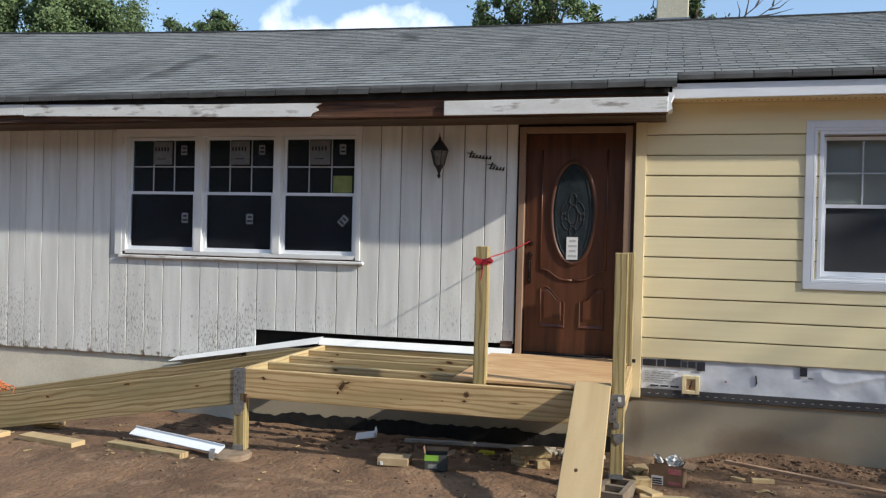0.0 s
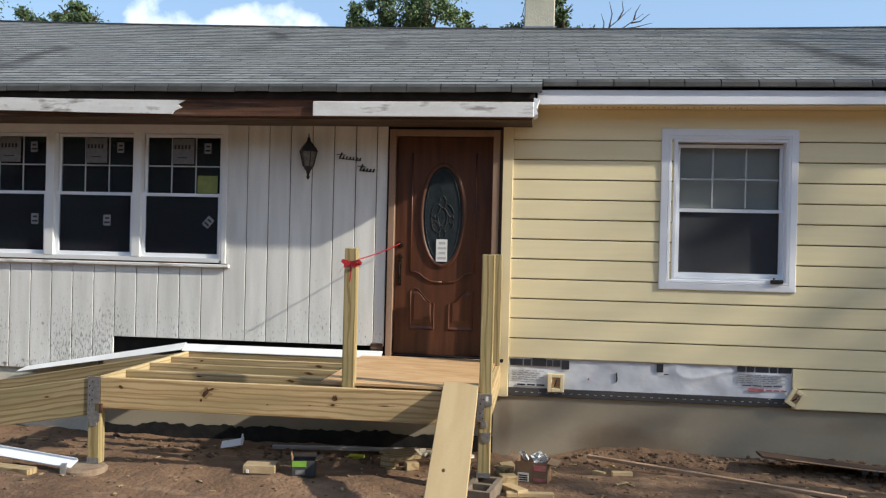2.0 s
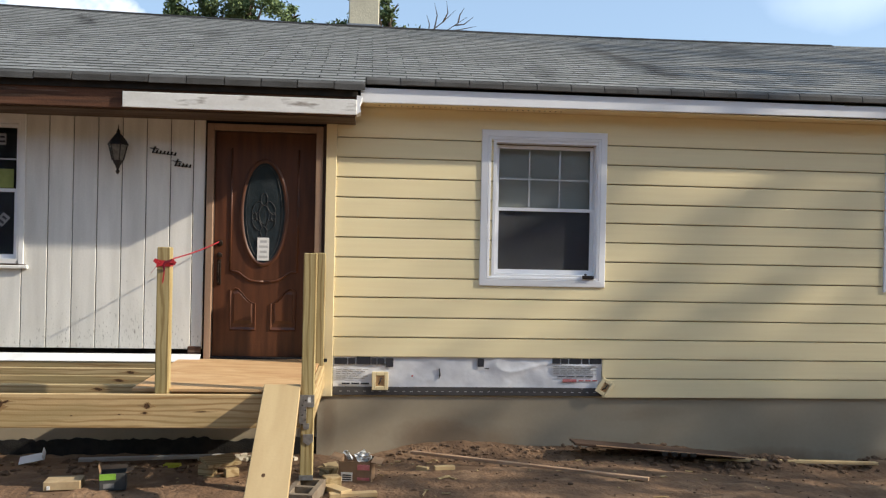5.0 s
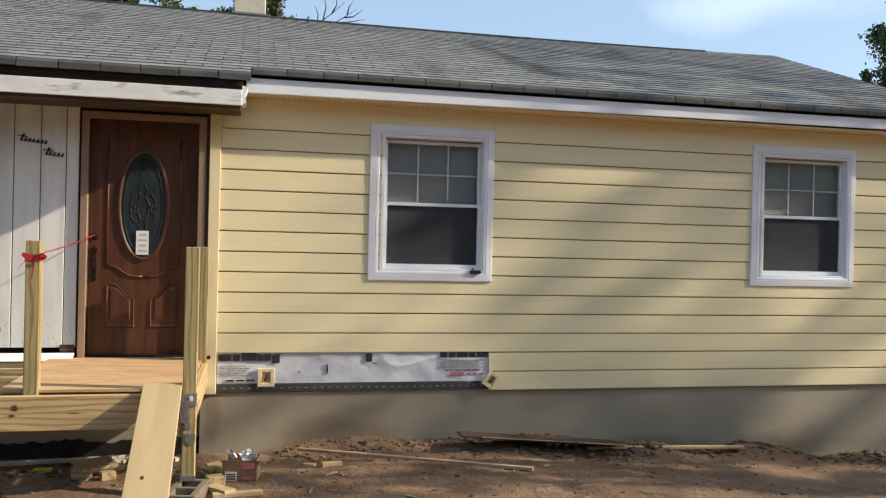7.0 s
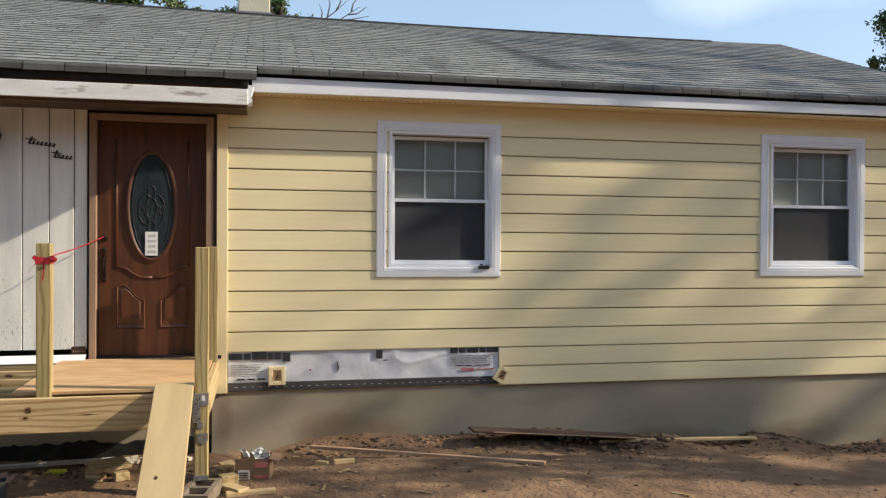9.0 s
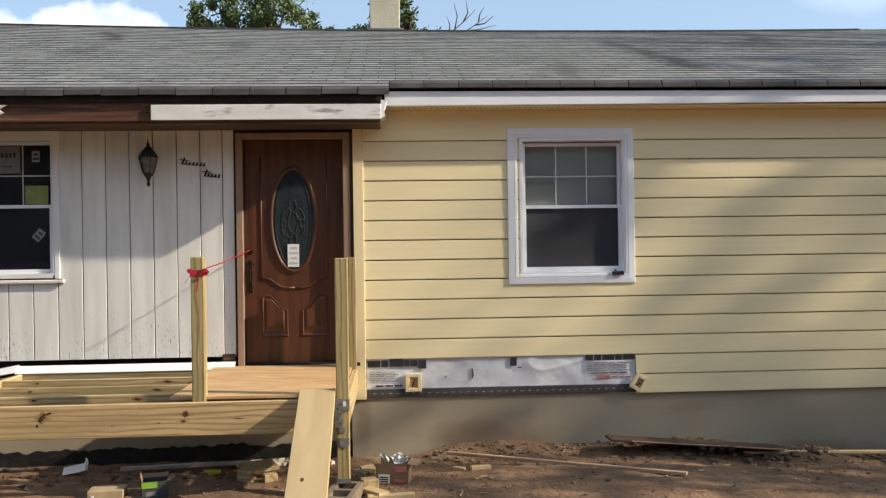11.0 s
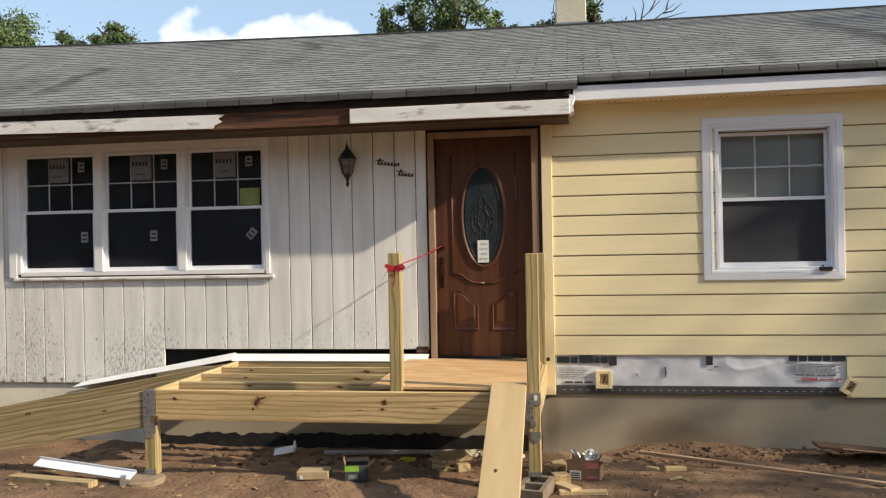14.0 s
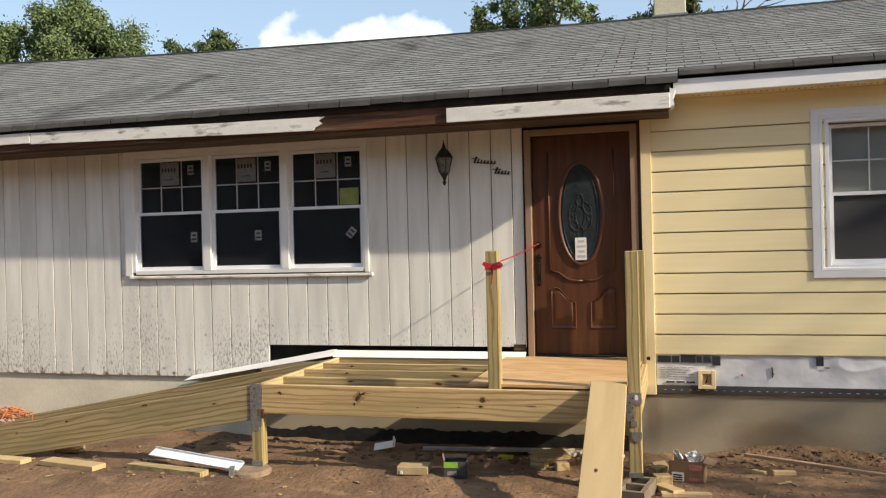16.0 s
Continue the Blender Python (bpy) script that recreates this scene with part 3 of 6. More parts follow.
def holed_wall(bm, x0, x1, z0, z1, y0, y1, holes):
    """A wall slab with rectangular openings through it."""
    xs = sorted({x0, x1, *[v for h in holes for v in h[:2]]})
    zs = sorted({z0, z1, *[v for h in holes for v in h[2:]]})
    for a, b in zip(xs, xs[1:]):
        for c, d in zip(zs, zs[1:]):
            mx, mz = (a + b) / 2, (c + d) / 2
            if not any(h[0] < mx < h[1] and h[2] < mz < h[3] for h in holes):
                box(bm, a, b, y0, y1, c, d)


TRIPLE = (-4.30, -1.66, 1.53, 2.76)
DOOR = (-0.045, 0.945, 0.66, 2.765)
W1 = (2.52, 3.49, 1.47, 2.70)
W2 = (6.41, 7.415, 1.47, 2.70)

# sheathing behind the boards
bm = bmesh.new()
holed_wall(bm, X_LEFT, 1.0, 0.775, 2.98, 0.022, 0.15, [TRIPLE, (DOOR[0], DOOR[1], 0.775, DOOR[3])])
holed_wall(bm, X_LEFT, -0.05, 0.50, 0.775, 0.07, 0.15, [])
wall_white = part("wall_white", bm, M["void"])
tagged(wall_white, "old white board wall, mildewed and cut open above the deck", "wall", kind="structure")
bm = bmesh.new()
holed_wall(bm, 1.0, X_RIGHT, 0.36, 2.98, 0.0, 0.15, [W1, W2])
wall_yellow = part("wall_yellow", bm, M["sheathing"])
tagged(wall_yellow, "cream-yellow lap-sided wall with white framed windows", "wall", kind="structure")

# plain walls that close the house
bm = bmesh.new()
box(bm, X_LEFT, X_LEFT + 0.15, 0.15, Y_BACK, -0.6, 3.0)
box(bm, X_RIGHT - 0.15, X_RIGHT, 0.15, Y_BACK, -0.6, 3.0)
box(bm, X_LEFT, X_RIGHT, Y_BACK, Y_BACK + 0.15, -0.6, 3.0)
for gx in (X_LEFT, X_RIGHT - 0.15):
    a = [bm.verts.new((gx, 0.0, 3.0)), bm.verts.new((gx, Y_BACK + 0.1, 3.0)), bm.verts.new((gx, RIDGE_Y, 4.52))]
    b = [bm.verts.new((gx + 0.15, v.co.y, v.co.z)) for v in a]
    bm.faces.new(a); bm.faces.new(b[::-1])
    for i in range(3):
        bm.faces.new((a[i], a[(i + 1) % 3], b[(i + 1) % 3], b[i]))
tagged(part("wall_rear", bm, M["yellow_trim"]), "plain outer walls closing the house behind", "wall", kind="structure")
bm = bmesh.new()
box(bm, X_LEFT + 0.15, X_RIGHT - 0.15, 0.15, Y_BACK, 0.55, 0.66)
tagged(part("floor", bm, M["room"]), "floor inside the house, coloured dark as unlit", "floor", kind="structure")
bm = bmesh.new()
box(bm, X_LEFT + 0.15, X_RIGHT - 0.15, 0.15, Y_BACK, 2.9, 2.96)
tagged(part("ceiling", bm, M["room"]), "ceiling inside the house, coloured dark as unlit", "ceiling", kind="structure")
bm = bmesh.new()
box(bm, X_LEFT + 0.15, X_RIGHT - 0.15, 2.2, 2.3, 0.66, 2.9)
tagged(part("wall_inner", bm, M["room"]), "added partition inside the house, coloured dark as unlit", "wall", kind="structure")

# foundations
bm = bmesh.new()
box(bm, X_LEFT, -2.9, 0.03, 0.25, -0.9, 0.52)
foundation_white = tagged(part("foundation_white", bm, M["pale_parge"]), "pale parged foundation under the white wall", "foundation", kind="structure")
bm = bmesh.new()
box(bm, -2.9, 0.955, 0.05, 0.25, -0.9, 0.60)
foundation_deck = tagged(part("foundation_deck", bm, M["parge"]), "grey foundation with a ragged black tar coat below the deck", "foundation", kind="structure")
bm = bmesh.new()
box(bm, 0.955, X_RIGHT, 0.004, 0.25, -1.2, 0.37)
tagged(part("foundation_yellow", bm, M["parge"]), "smooth grey-brown parged foundation wall", "foundation", kind="structure")


def tar_band():
    """Black waterproofing brushed on below the deck, with a ragged top edge."""
    bm = bmesh.new()
    top, low = [], []
    for i in range(150):
        x = -3.6 + i * 4.6 / 149
        z = -0.03 + 0.012 * x + 0.05 * noise.noise((x * 2.1, 0, 7)) + 0.03 * noise.noise((x * 11, 0, 2)) + 0.015 * noise.noise((x * 31, 0, 2))
        top.append(bm.verts.new((x, 0.034, z)))
        low.append(bm.verts.new((x, 0.030, -0.5)))
    for i in range(149):
        bm.faces.new((low[i], low[i + 1], top[i + 1], top[i]))
    ext = bmesh.ops.extrude_face_region(bm, geom=bm.faces[:])
    bmesh.ops.translate(bm, verts=[v for v in ext["geom"] if isinstance(v, bmesh.types.BMVert)], vec=(0, 0.014, 0))
    return part("tar_coat", bm, M["tar"], foundation_deck, "ragged black tar coating")


tar_band()

# ---- white boards ----


def white_boards():
    """Grooved boards about 0.21 m wide, cut round the triple window."""
    cuts = [-0.075, -0.18] + [-0.379 - 0.2085 * k for k in range(6)]
    while cuts[-1] > X_LEFT + 0.3:
        cuts.append(cuts[-1] - 0.2167)
    for b, a in zip(cuts, cuts[1:]):
        mid = (a + b) / 2
        bottom = 0.775 if mid > -2.755 else 0.437 + max(0.0, mid + 3.45) * 0.17 + 0.012 * noise.noise((mid * 7, 0, 0))
        lo, hi, face = a + 0.004, b - 0.004, random.uniform(0, 0.002)
        pieces = [(lo, hi, bottom, 2.99)]
        if hi > TRIPLE[0] and lo < TRIPLE[1]:
            pieces = [(lo, hi, bottom, TRIPLE[2] - 0.03), (lo, hi, TRIPLE[3] + 0.03, 2.99)]
            if lo < TRIPLE[0]:
                pieces.append((lo, TRIPLE[0] - 0.003, TRIPLE[2] - 0.028, TRIPLE[3] + 0.028))
            if hi > TRIPLE[1]:
                pieces.append((TRIPLE[1] + 0.003, hi, TRIPLE[2] - 0.028, TRIPLE[3] + 0.028))
        for x0, x1, z0, z1 in pieces:
            if x1 - x0 > 0.012:
                block("board", M["white_board"], wall_white, x0, x1, face, 0.02, z0, z1, 0.003)


white_boards()

# ---- yellow lap siding ----
LAP = 0.1803
LAP0 = 2.709
SX0, SX1 = 1.088, X_RIGHT


def siding():
    for k in range(14):
        z0 = LAP0 - LAP * k
        z1 = z0 + LAP + 0.014 if k else 2.984
        start = SX0 if k < 12 else 3.572
        runs = [(start, SX1)]
        for w in (W1, W2):
            if z0 < w[3] and z1 > w[2]:
                runs = [r for a, b in runs for r in (((a, min(b, w[0])), (max(a, w[1]), b)) if a < w[0] and b > w[1] else ((a, b),))]
        for a, b in runs:
            bm = bmesh.new()
            lean = 0.005
            # open gap below the next board draws the lap's shadow line
            zt = z0 + LAP - 0.009 if k > 0 else 2.984
            outline = [(-0.020 - lean, z0), (-0.022 - lean, z0 + 0.006), (-0.022, zt - 0.004), (-0.018, zt), (-0.001, zt), (-0.001, (z0 + zt) / 2), (-0.001, z0)]
            pa = [bm.verts.new((a, y, z)) for y, z in outline]
            pb = [bm.verts.new((b, y, z)) for y, z in outline]
            bm.faces.new(pa); bm.faces.new(pb[::-1])
            for i in range(7):
                bm.faces.new((pa[i], pa[(i + 1) % 7], pb[(i + 1) % 7], pb[i]))
            part("siding_board", bm, M["siding"], wall_yellow)


siding()
block("corner_trim", M["yellow_trim"], wall_yellow, 0.992, 1.086, -0.042, 0.10, 0.365, 2.86, 0.004, "cream-yellow corner board")

# house wrap left bare where two courses are missing
bm = bmesh.new()
nx, nz = 240, 28
grid = []
for j in range(nz + 1):
    for i in range(nx + 1):
        x, z = 1.092 + i * 2.476 / nx, 0.440 + j * 0.30 / nz
        y = -0.006 - 0.010 * abs(noise.noise((x * 2.6 + z * 3, z * 1.5, 4))) - 0.007 * max(0.0, noise.noise((x * 6 + z * 5, z * 2, 1)))
        y -= 0.019 * max(0.0, noise.noise((x * 1.7, z * 2.0, 12)) + 0.2) * (1 - abs(noise.noise((x * 2.2 - z * 1.0, z * 3.0, 8)))) ** 6
        grid.append(bm.verts.new((x, y, z)))
for j in range(nz):
    for i in range(nx):
        a = j * (nx + 1) + i
        bm.faces.new((grid[a], grid[a + 1], grid[a + nx + 2], grid[a + nx + 1]))
house_wrap = part("house_wrap", bm, M["wrap"], wall_yellow, "crinkled white house wrap", smooth=True)
block("flashing", M["flash_black"], wall_yellow, 1.092, 3.572, -0.016, 0.0, 0.375, 0.452, 0.003, "black flashing strip")


# ---- roof ----
def build_roof():
    """Deck, then three-tab shingles course by course."""
    bm = bmesh.new()
    n = 40
    for x0, x1, ye in ((X_LEFT - 0.3, SPLIT, LINE_W), (SPLIT, X_RIGHT + 0.12, LINE_E)):
        prev = None
        for i in range(n + 1):
            x = x0 + (x1 - x0) * i / n
            ring = []
            for y in (ye, RIDGE_Y):
                ring.append(bm.verts.new((x, y, roof_z(x, y) - 0.012)))
            ring.append(bm.verts.new((x, 2 * RIDGE_Y + 0.5, roof_z(x, -0.5))))
            ring.append(bm.verts.new((x, 2 * RIDGE_Y + 0.5, roof_z(x, -0.5) - 0.08)))
            ring.append(bm.verts.new((x, RIDGE_Y, roof_z(x, RIDGE_Y) - 0.10)))
            ring.append(bm.verts.new((x, ye, roof_z(x, ye) - 0.06)))
            if prev:
                for k in range(6):
                    bm.faces.new((prev[k], ring[k], ring[(k + 1) % 6], prev[(k + 1) % 6]))
            else:
                bm.faces.new(ring)
            prev = ring
        bm.faces.new(prev[::-1])
    roof = part("roof", bm, M["shingle_edge"])
    tagged(roof, "weathered grey three-tab shingle roof with a sagging ridge", "roof", kind="structure")
    expo, tab = 0.132, 0.305
    verts, faces = [], []

    def tab_corners(x0, x1, y0, y1, lift):
        out = []
        for y, up in ((y0, 0.008 + lift), (y1, 0.001)):
            for x in (x0, x1):
                out.append((x, y, roof_z(x, y) + up))
        return out

    rnd = random.Random(4)
    rows = int((RIDGE_Y - LINE_W) / expo) + 1
    for r in range(rows):
        y0 = LINE_W + 0.01 + r * expo
        shift = (r % 2) * tab / 2 + rnd.uniform(-0.006, 0.006)
        x = X_LEFT - 0.3 + shift - tab
        while x < X_RIGHT + 0.12:
            a, b = x + 0.0045, x + tab - 0.0045
            x += tab
            a, b = max(a, X_LEFT - 0.3), min(b, X_RIGHT + 0.12)
            if b - a < 0.03 or (y0 < LINE_E + 0.01 and b > SPLIT):
                if y0 < LINE_E + 0.01 and a < SPLIT - 0.05:
                    b = SPLIT
                else:
                    continue
            y1 = min(y0 + expo + 0.02, RIDGE_Y)
            c = tab_corners(a, b, y0 + rnd.uniform(-0.0015, 0.0015), y1, rnd.uniform(0, 0.0025))
            low = [(p[0], p[1] + 0.002, p[2] - 0.0085) for p in c[:2]]
            if r < 6 and -5.6 < a and b < 3.4:
                me = bpy.data.meshes.new("mesh")
                me.from_pydata(c + low, [], [(0, 1, 3, 2), (4, 5, 1, 0)])
                me.materials.append(M["shingle_piece"])
                me.materials.append(M["butt"])
                me.polygons[1].material_index = 1
                ob = new("shingle", me)
                ob.parent = roof
            else:
                s = len(verts)
                verts.extend(c + low)
                faces.extend([(s, s + 1, s + 3, s + 2), (s + 4, s + 5, s + 1, s)])
    me = bpy.data.meshes.new("mesh")
    me.from_pydata(verts, [], faces)
    me.materials.append(M["shingle"])
    me.materials.append(M["butt"])
    me.polygons.foreach_set("material_index", [k % 2 for k in range(len(me.polygons))])
    field = new("shingle_field", me)
    field.parent = roof
    tagged(field, kind="stuff")
    # bent-down edge shingles
    for x0, x1, ye in ((X_LEFT - 0.3, SPLIT, LINE_W), (SPLIT + 0.005, X_RIGHT + 0.12, LINE_E)):
        x = x0
        while x < x1 - 0.02:
            w = min(rnd.choice((0.30, 0.305, 0.31)), x1 - x)
            z = roof_z(x, ye) + (rnd.uniform(-0.002, 0.002) if ye < -0.4 else rnd.uniform(-0.0015, 0.001))
            bm = bmesh.new()
            h = (0.064 + rnd.uniform(-0.004, 0.004)) if ye < -0.4 else 0.056
            pts = [(ye + 0.05, z + 0.022), (ye - 0.012, z + 0.002), (ye - 0.03, z - 0.018), (ye - 0.034, z - h), (ye - 0.022, z - h), (ye - 0.015, z - 0.02), (ye + 0.05, z + 0.008)]
            pa = [bm.verts.new((x + 0.0045, y, zz)) for y, zz in pts]
            tilt = rnd.uniform(-0.003, 0.003) if ye < -0.4 else 0.0
            pb = [bm.verts.new((x + w - 0.0045, y, zz + tilt)) for y, zz in pts]
            bm.faces.new(pa); bm.faces.new(pb[::-1])
            for i in range(len(pts)):
                j = (i + 1) % len(pts)
                bm.faces.new((pa[i], pa[j], pb[j], pb[i]))
            part("edge_shingle", bm, M["shingle_edge"], roof)
            x += w
    # ridge caps
    x = X_LEFT - 0.3
    while x < 7.75:
        w = 0.30
        bm = bmesh.new()
        top = roof_z(x, RIDGE_Y)
        pts = [(RIDGE_Y - 0.055, top - 0.008), (RIDGE_Y, top + 0.022), (RIDGE_Y + 0.15, top - 0.15 * SLOPE + 0.012), (RIDGE_Y + 0.15, top - 0.10), (RIDGE_Y - 0.055, top - 0.10)]
        pa = [bm.verts.new((x, y, z)) for y, z in pts]
        pb = [bm.verts.new((min(x + w, X_RIGHT + 0.12), y, z + roof_z(x + w, RIDGE_Y) - top + 0.0015)) for y, z in pts]
        bm.faces.new(pa); bm.faces.new(pb[::-1])
        for i in range(5):
            bm.faces.new((pa[i], pa[(i + 1) % 5], pb[(i + 1) % 5], pb[i]))
        part("ridge_cap", bm, M["ridge_cap"], roof)
        x += w
    return roof


roof = build_roof()

# eaves: the stripped sub-fascia, soffits and what is left of the white boards
eave = setting("trim_eave", "half-stripped eave with white fascia boards and bare rotten wood")
block("sub_fascia", M["rotten"], eave, X_LEFT - 0.3, 1.262, -0.478, -0.44, 2.828, 3.035, 0.004, "bare rotten brown wood")
# black strip drawn for the shadowed gap between edge shingles and fascia
block("drip_edge", M["void"], eave, X_LEFT - 0.3, 1.27, -0.492, -0.479, 2.985, 3.045, 0.003, "black strip standing in for the shaded gap under the shingles")
block("soffit_board", M["soffit"], eave, X_LEFT - 0.3, 1.25, -0.44, 0.0, 2.815, 2.835, 0.003, "weathered brown soffit")
block("fascia_board", M["peeling"], eave, X_LEFT - 0.3, -5.14, -0.508, -0.4935, 2.905, 3.015, 0.004)
block("fascia_board", M["peeling"], eave, -0.662, 1.262, -0.508, -0.4935, 2.832, 2.962, 0.004)
bm = bmesh.new()
prism(bm, [(-5.13, 2.895), (-2.6, 2.85), (-1.95, 2.842), (-1.93, 2.87), (-1.86, 2.90), (-1.90, 2.93), (-1.83, 2.965), (-3.0, 2.975), (-5.13, 3.01)], -0.508, -0.4935)
part("fascia_board", bm, M["peeling"], eave, "white fascia board with a torn end")
bm = bmesh.new()
prism(bm, [(1.262, 2.84), (1.30, 2.86), (1.285, 2.92), (1.31, 2.99), (1.262, 3.0)], -0.50, -0.30)
part("torn_cladding", bm, M["vinyl"], eave, "torn white metal end cap")
bm = bmesh.new()
prism(bm, [(1.29, 2.985), (X_RIGHT + 0.1, 3.022), (X_RIGHT + 0.1, 3.118), (1.29, 3.115)], -0.25, -0.2255)
rounded(bm, 0.004)
part("fascia_board", bm, M["vinyl"], eave)
soffit = block("soffit_board", M["yellow_trim"], eave, 1.27, X_RIGHT + 0.1, -0.225, 0.0, 2.985, 2.999, 0.002, "cream-yellow vented soffit")
for i in range(34):
    block("vent_hole", M["void"], soffit, 1.45 + i * 0.05, 1.462 + i * 0.05, -0.13, -0.118, 2.9825, 2.986)


# ---- windows ----
def picture_frame(bm, x0, x1, z0, z1, y0, y1, left, right, low, high):
    """Four mitre-less boards round an opening."""
    box(bm, x0, x0 + left, y0, y1, z0, z1)
    box(bm, x1 - right, x1, y0, y1, z0, z1)
    box(bm, x0 + left, x1 - right, y0, y1, z0, z0 + low)
    box(bm, x0 + left, x1 - right, y0, y1, z1 - high, z1)


def mitred_casing(bm, x0, x1, z0, z1, profile):
    """A moulded frame with mitred corners; profile: (distance in from the outer edge, y)."""
    rings = [[bm.verts.new((a, y, c)) for a, c in ((x0 + d, z0 + d), (x1 - d, z0 + d), (x1 - d, z1 - d), (x0 + d, z1 - d))] for d, y in profile]
    for a, b in zip(rings, rings[1:]):
        for k in range(4):
            bm.faces.new((a[k], a[(k + 1) % 4], b[(k + 1) % 4], b[k]))


def hung_sashes(parent, gx0, gx1, gz0, gz1, rail_z, y, glass_up, glass_low):
    """Upper sash with a six-light grille and a plain lower sash, between the clear-glass bounds."""
    bm = bmesh.new()
    picture_frame(bm, gx0 - 0.028, gx1 + 0.028, rail_z - 0.012, gz1 + 0.03, y + 0.012, y + 0.04, 0.028, 0.028, 0.024, 0.03)
    upper = part("upper_sash", bm, M["vinyl"], parent)
    bm = bmesh.new()
    picture_frame(bm, gx0 - 0.034, gx1 + 0.034, gz0 - 0.04, rail_z + 0.014, y - 0.018, y + 0.010, 0.034, 0.034, 0.04, 0.030)
    lower = part("lower_sash", bm, M["vinyl"], parent)
    block("pane", glass_up, upper, gx0, gx1, y + 0.022, y + 0.027, rail_z + 0.012, gz1).visible_shadow = False
    block("pane", glass_low, lower, gx0, gx1, y - 0.004, y + 0.001, gz0, rail_z - 0.016).visible_shadow = False
    for k in (1, 2):
        x = gx0 + (gx1 - gx0) * k / 3
        block("muntin", M["grille"], upper, x - 0.006, x + 0.006, y + 0.017, y + 0.0215, rail_z + 0.012, gz1)
    zm = (rail_z + gz1) / 2
    block("muntin", M["grille"], upper, gx0, gx1, y + 0.0165, y + 0.0213, zm - 0.006, zm + 0.006)
    return upper, lower


def decal(parent, mat, x0, x1, z0, z1, y, name="sticker", bars=0, turn=0, ink=None):
    """A thin label stuck on a pane, with bars for what is printed on it."""
    cx, cz = (x0 + x1) / 2, (z0 + z1) / 2
    spin = Matrix.Translation((cx, 0, cz)) @ Matrix.Rotation(radians(turn), 4, "Y") @ Matrix.Translation((-cx, 0, -cz))
    ob = block(name, mat, parent, x0, x1, y - 0.0012, y, z0, z1, m=spin)
    for k in range(bars):
        h = (z1 - z0) / (bars * 2 + 1)
        z = z0 + h * (2 * k + 1)
        inset = (x1 - x0) * (0.14 + 0.1 * (k % 2))
        block("printed_bar", ink or M["ink"], ob, x0 + inset, x1 - inset * 0.8, y - 0.0022, y - 0.0014, z, z + h * 0.9, m=spin)
    return ob


def triple_window():
    win = setting("window_1", "triple white double-hung window with paper stickers left on the glass")
    bm = bmesh.new()
    x0, x1, z0, z1 = -4.385, -1.615, 1.495, 2.86
    box(bm, x0, x1, -0.021, -0.002, 2.765, z1)
    box(bm, x0, -4.301, -0.021, -0.002, z0, 2.765)
    box(bm, -1.659, x1, -0.021, -0.002, z0, 2.765)
    rounded(bm, 0.003)
    part("casing", bm, M["white_trim"], win)
    bm = bmesh.new()
    box(bm, -4.300, -4.257, -0.018, 0.10, 1.53, 2.765)
    box(bm, -1.677, -1.66, -0.018, 0.10, 1.53, 2.765)
    box(bm, -4.257, -1.677, -0.018, 0.10, 2.735, 2.765)
    box(bm, -4.257, -1.677, -0.018, 0.10, 1.509, 1.55)
    for a, b in ((-3.443, -3.357), (-2.553, -2.473)):
        box(bm, a, b, -0.022, 0.10, 1.55, 2.735)
    part("window_frame", bm, M["white_trim"], win)
    bm = bmesh.new()
    box(bm, -4.33, -1.575, -0.034, 0.0, 1.462, 1.494)
    rounded(bm, 0.006)
    part("window_sill", bm, M["peeling"], win)
    block("sill_gap", M["rotten"], win, -4.25, -1.60, -0.027, -0.002, 1.4945, 1.503, label="rotten strip above the sill")
    for k, (a, b) in enumerate(((-4.222, -3.478), (-3.322, -2.588), (-2.438, -1.712))):
        upper, lower = hung_sashes(win, a, b, 1.588, 2.70, 2.150, 0.035, M["glass"], M["glass"])
        w = (b - a) / 3
        decal(upper, M["sticker"], a + w * 1.08, b - w * 1.02, 2.445, 2.685, 0.015, bars=0)
        bm = bmesh.new()
        for q in range(5):
            box(bm, a + w * (1.16 + 0.145 * q), a + w * (1.24 + 0.145 * q), 0.0122, 0.0134, 2.585, 2.625)
        box(bm, a + w * 1.3, a + w * 1.7, 0.0122, 0.0134, 2.50, 2.508)
        part("printed_bar", bm, M["ink"], upper)
        decal(upper, M["pale_sticker"], b - w * 0.60, b - w * 0.32, 2.545, 2.645, 0.015, bars=2)
        if k == 2:
            decal(upper, M["note"], b - w * 0.86, b - 0.008, 2.170, 2.335, 0.015, "paper_note")
        decal(lower, M["pale_sticker"], b - (0.135 if k != 1 else 0.28), b - (0.06 if k != 1 else 0.205), 1.84, 1.945, 0.025, bars=2, turn=40 if k == 2 else 0)
    return win


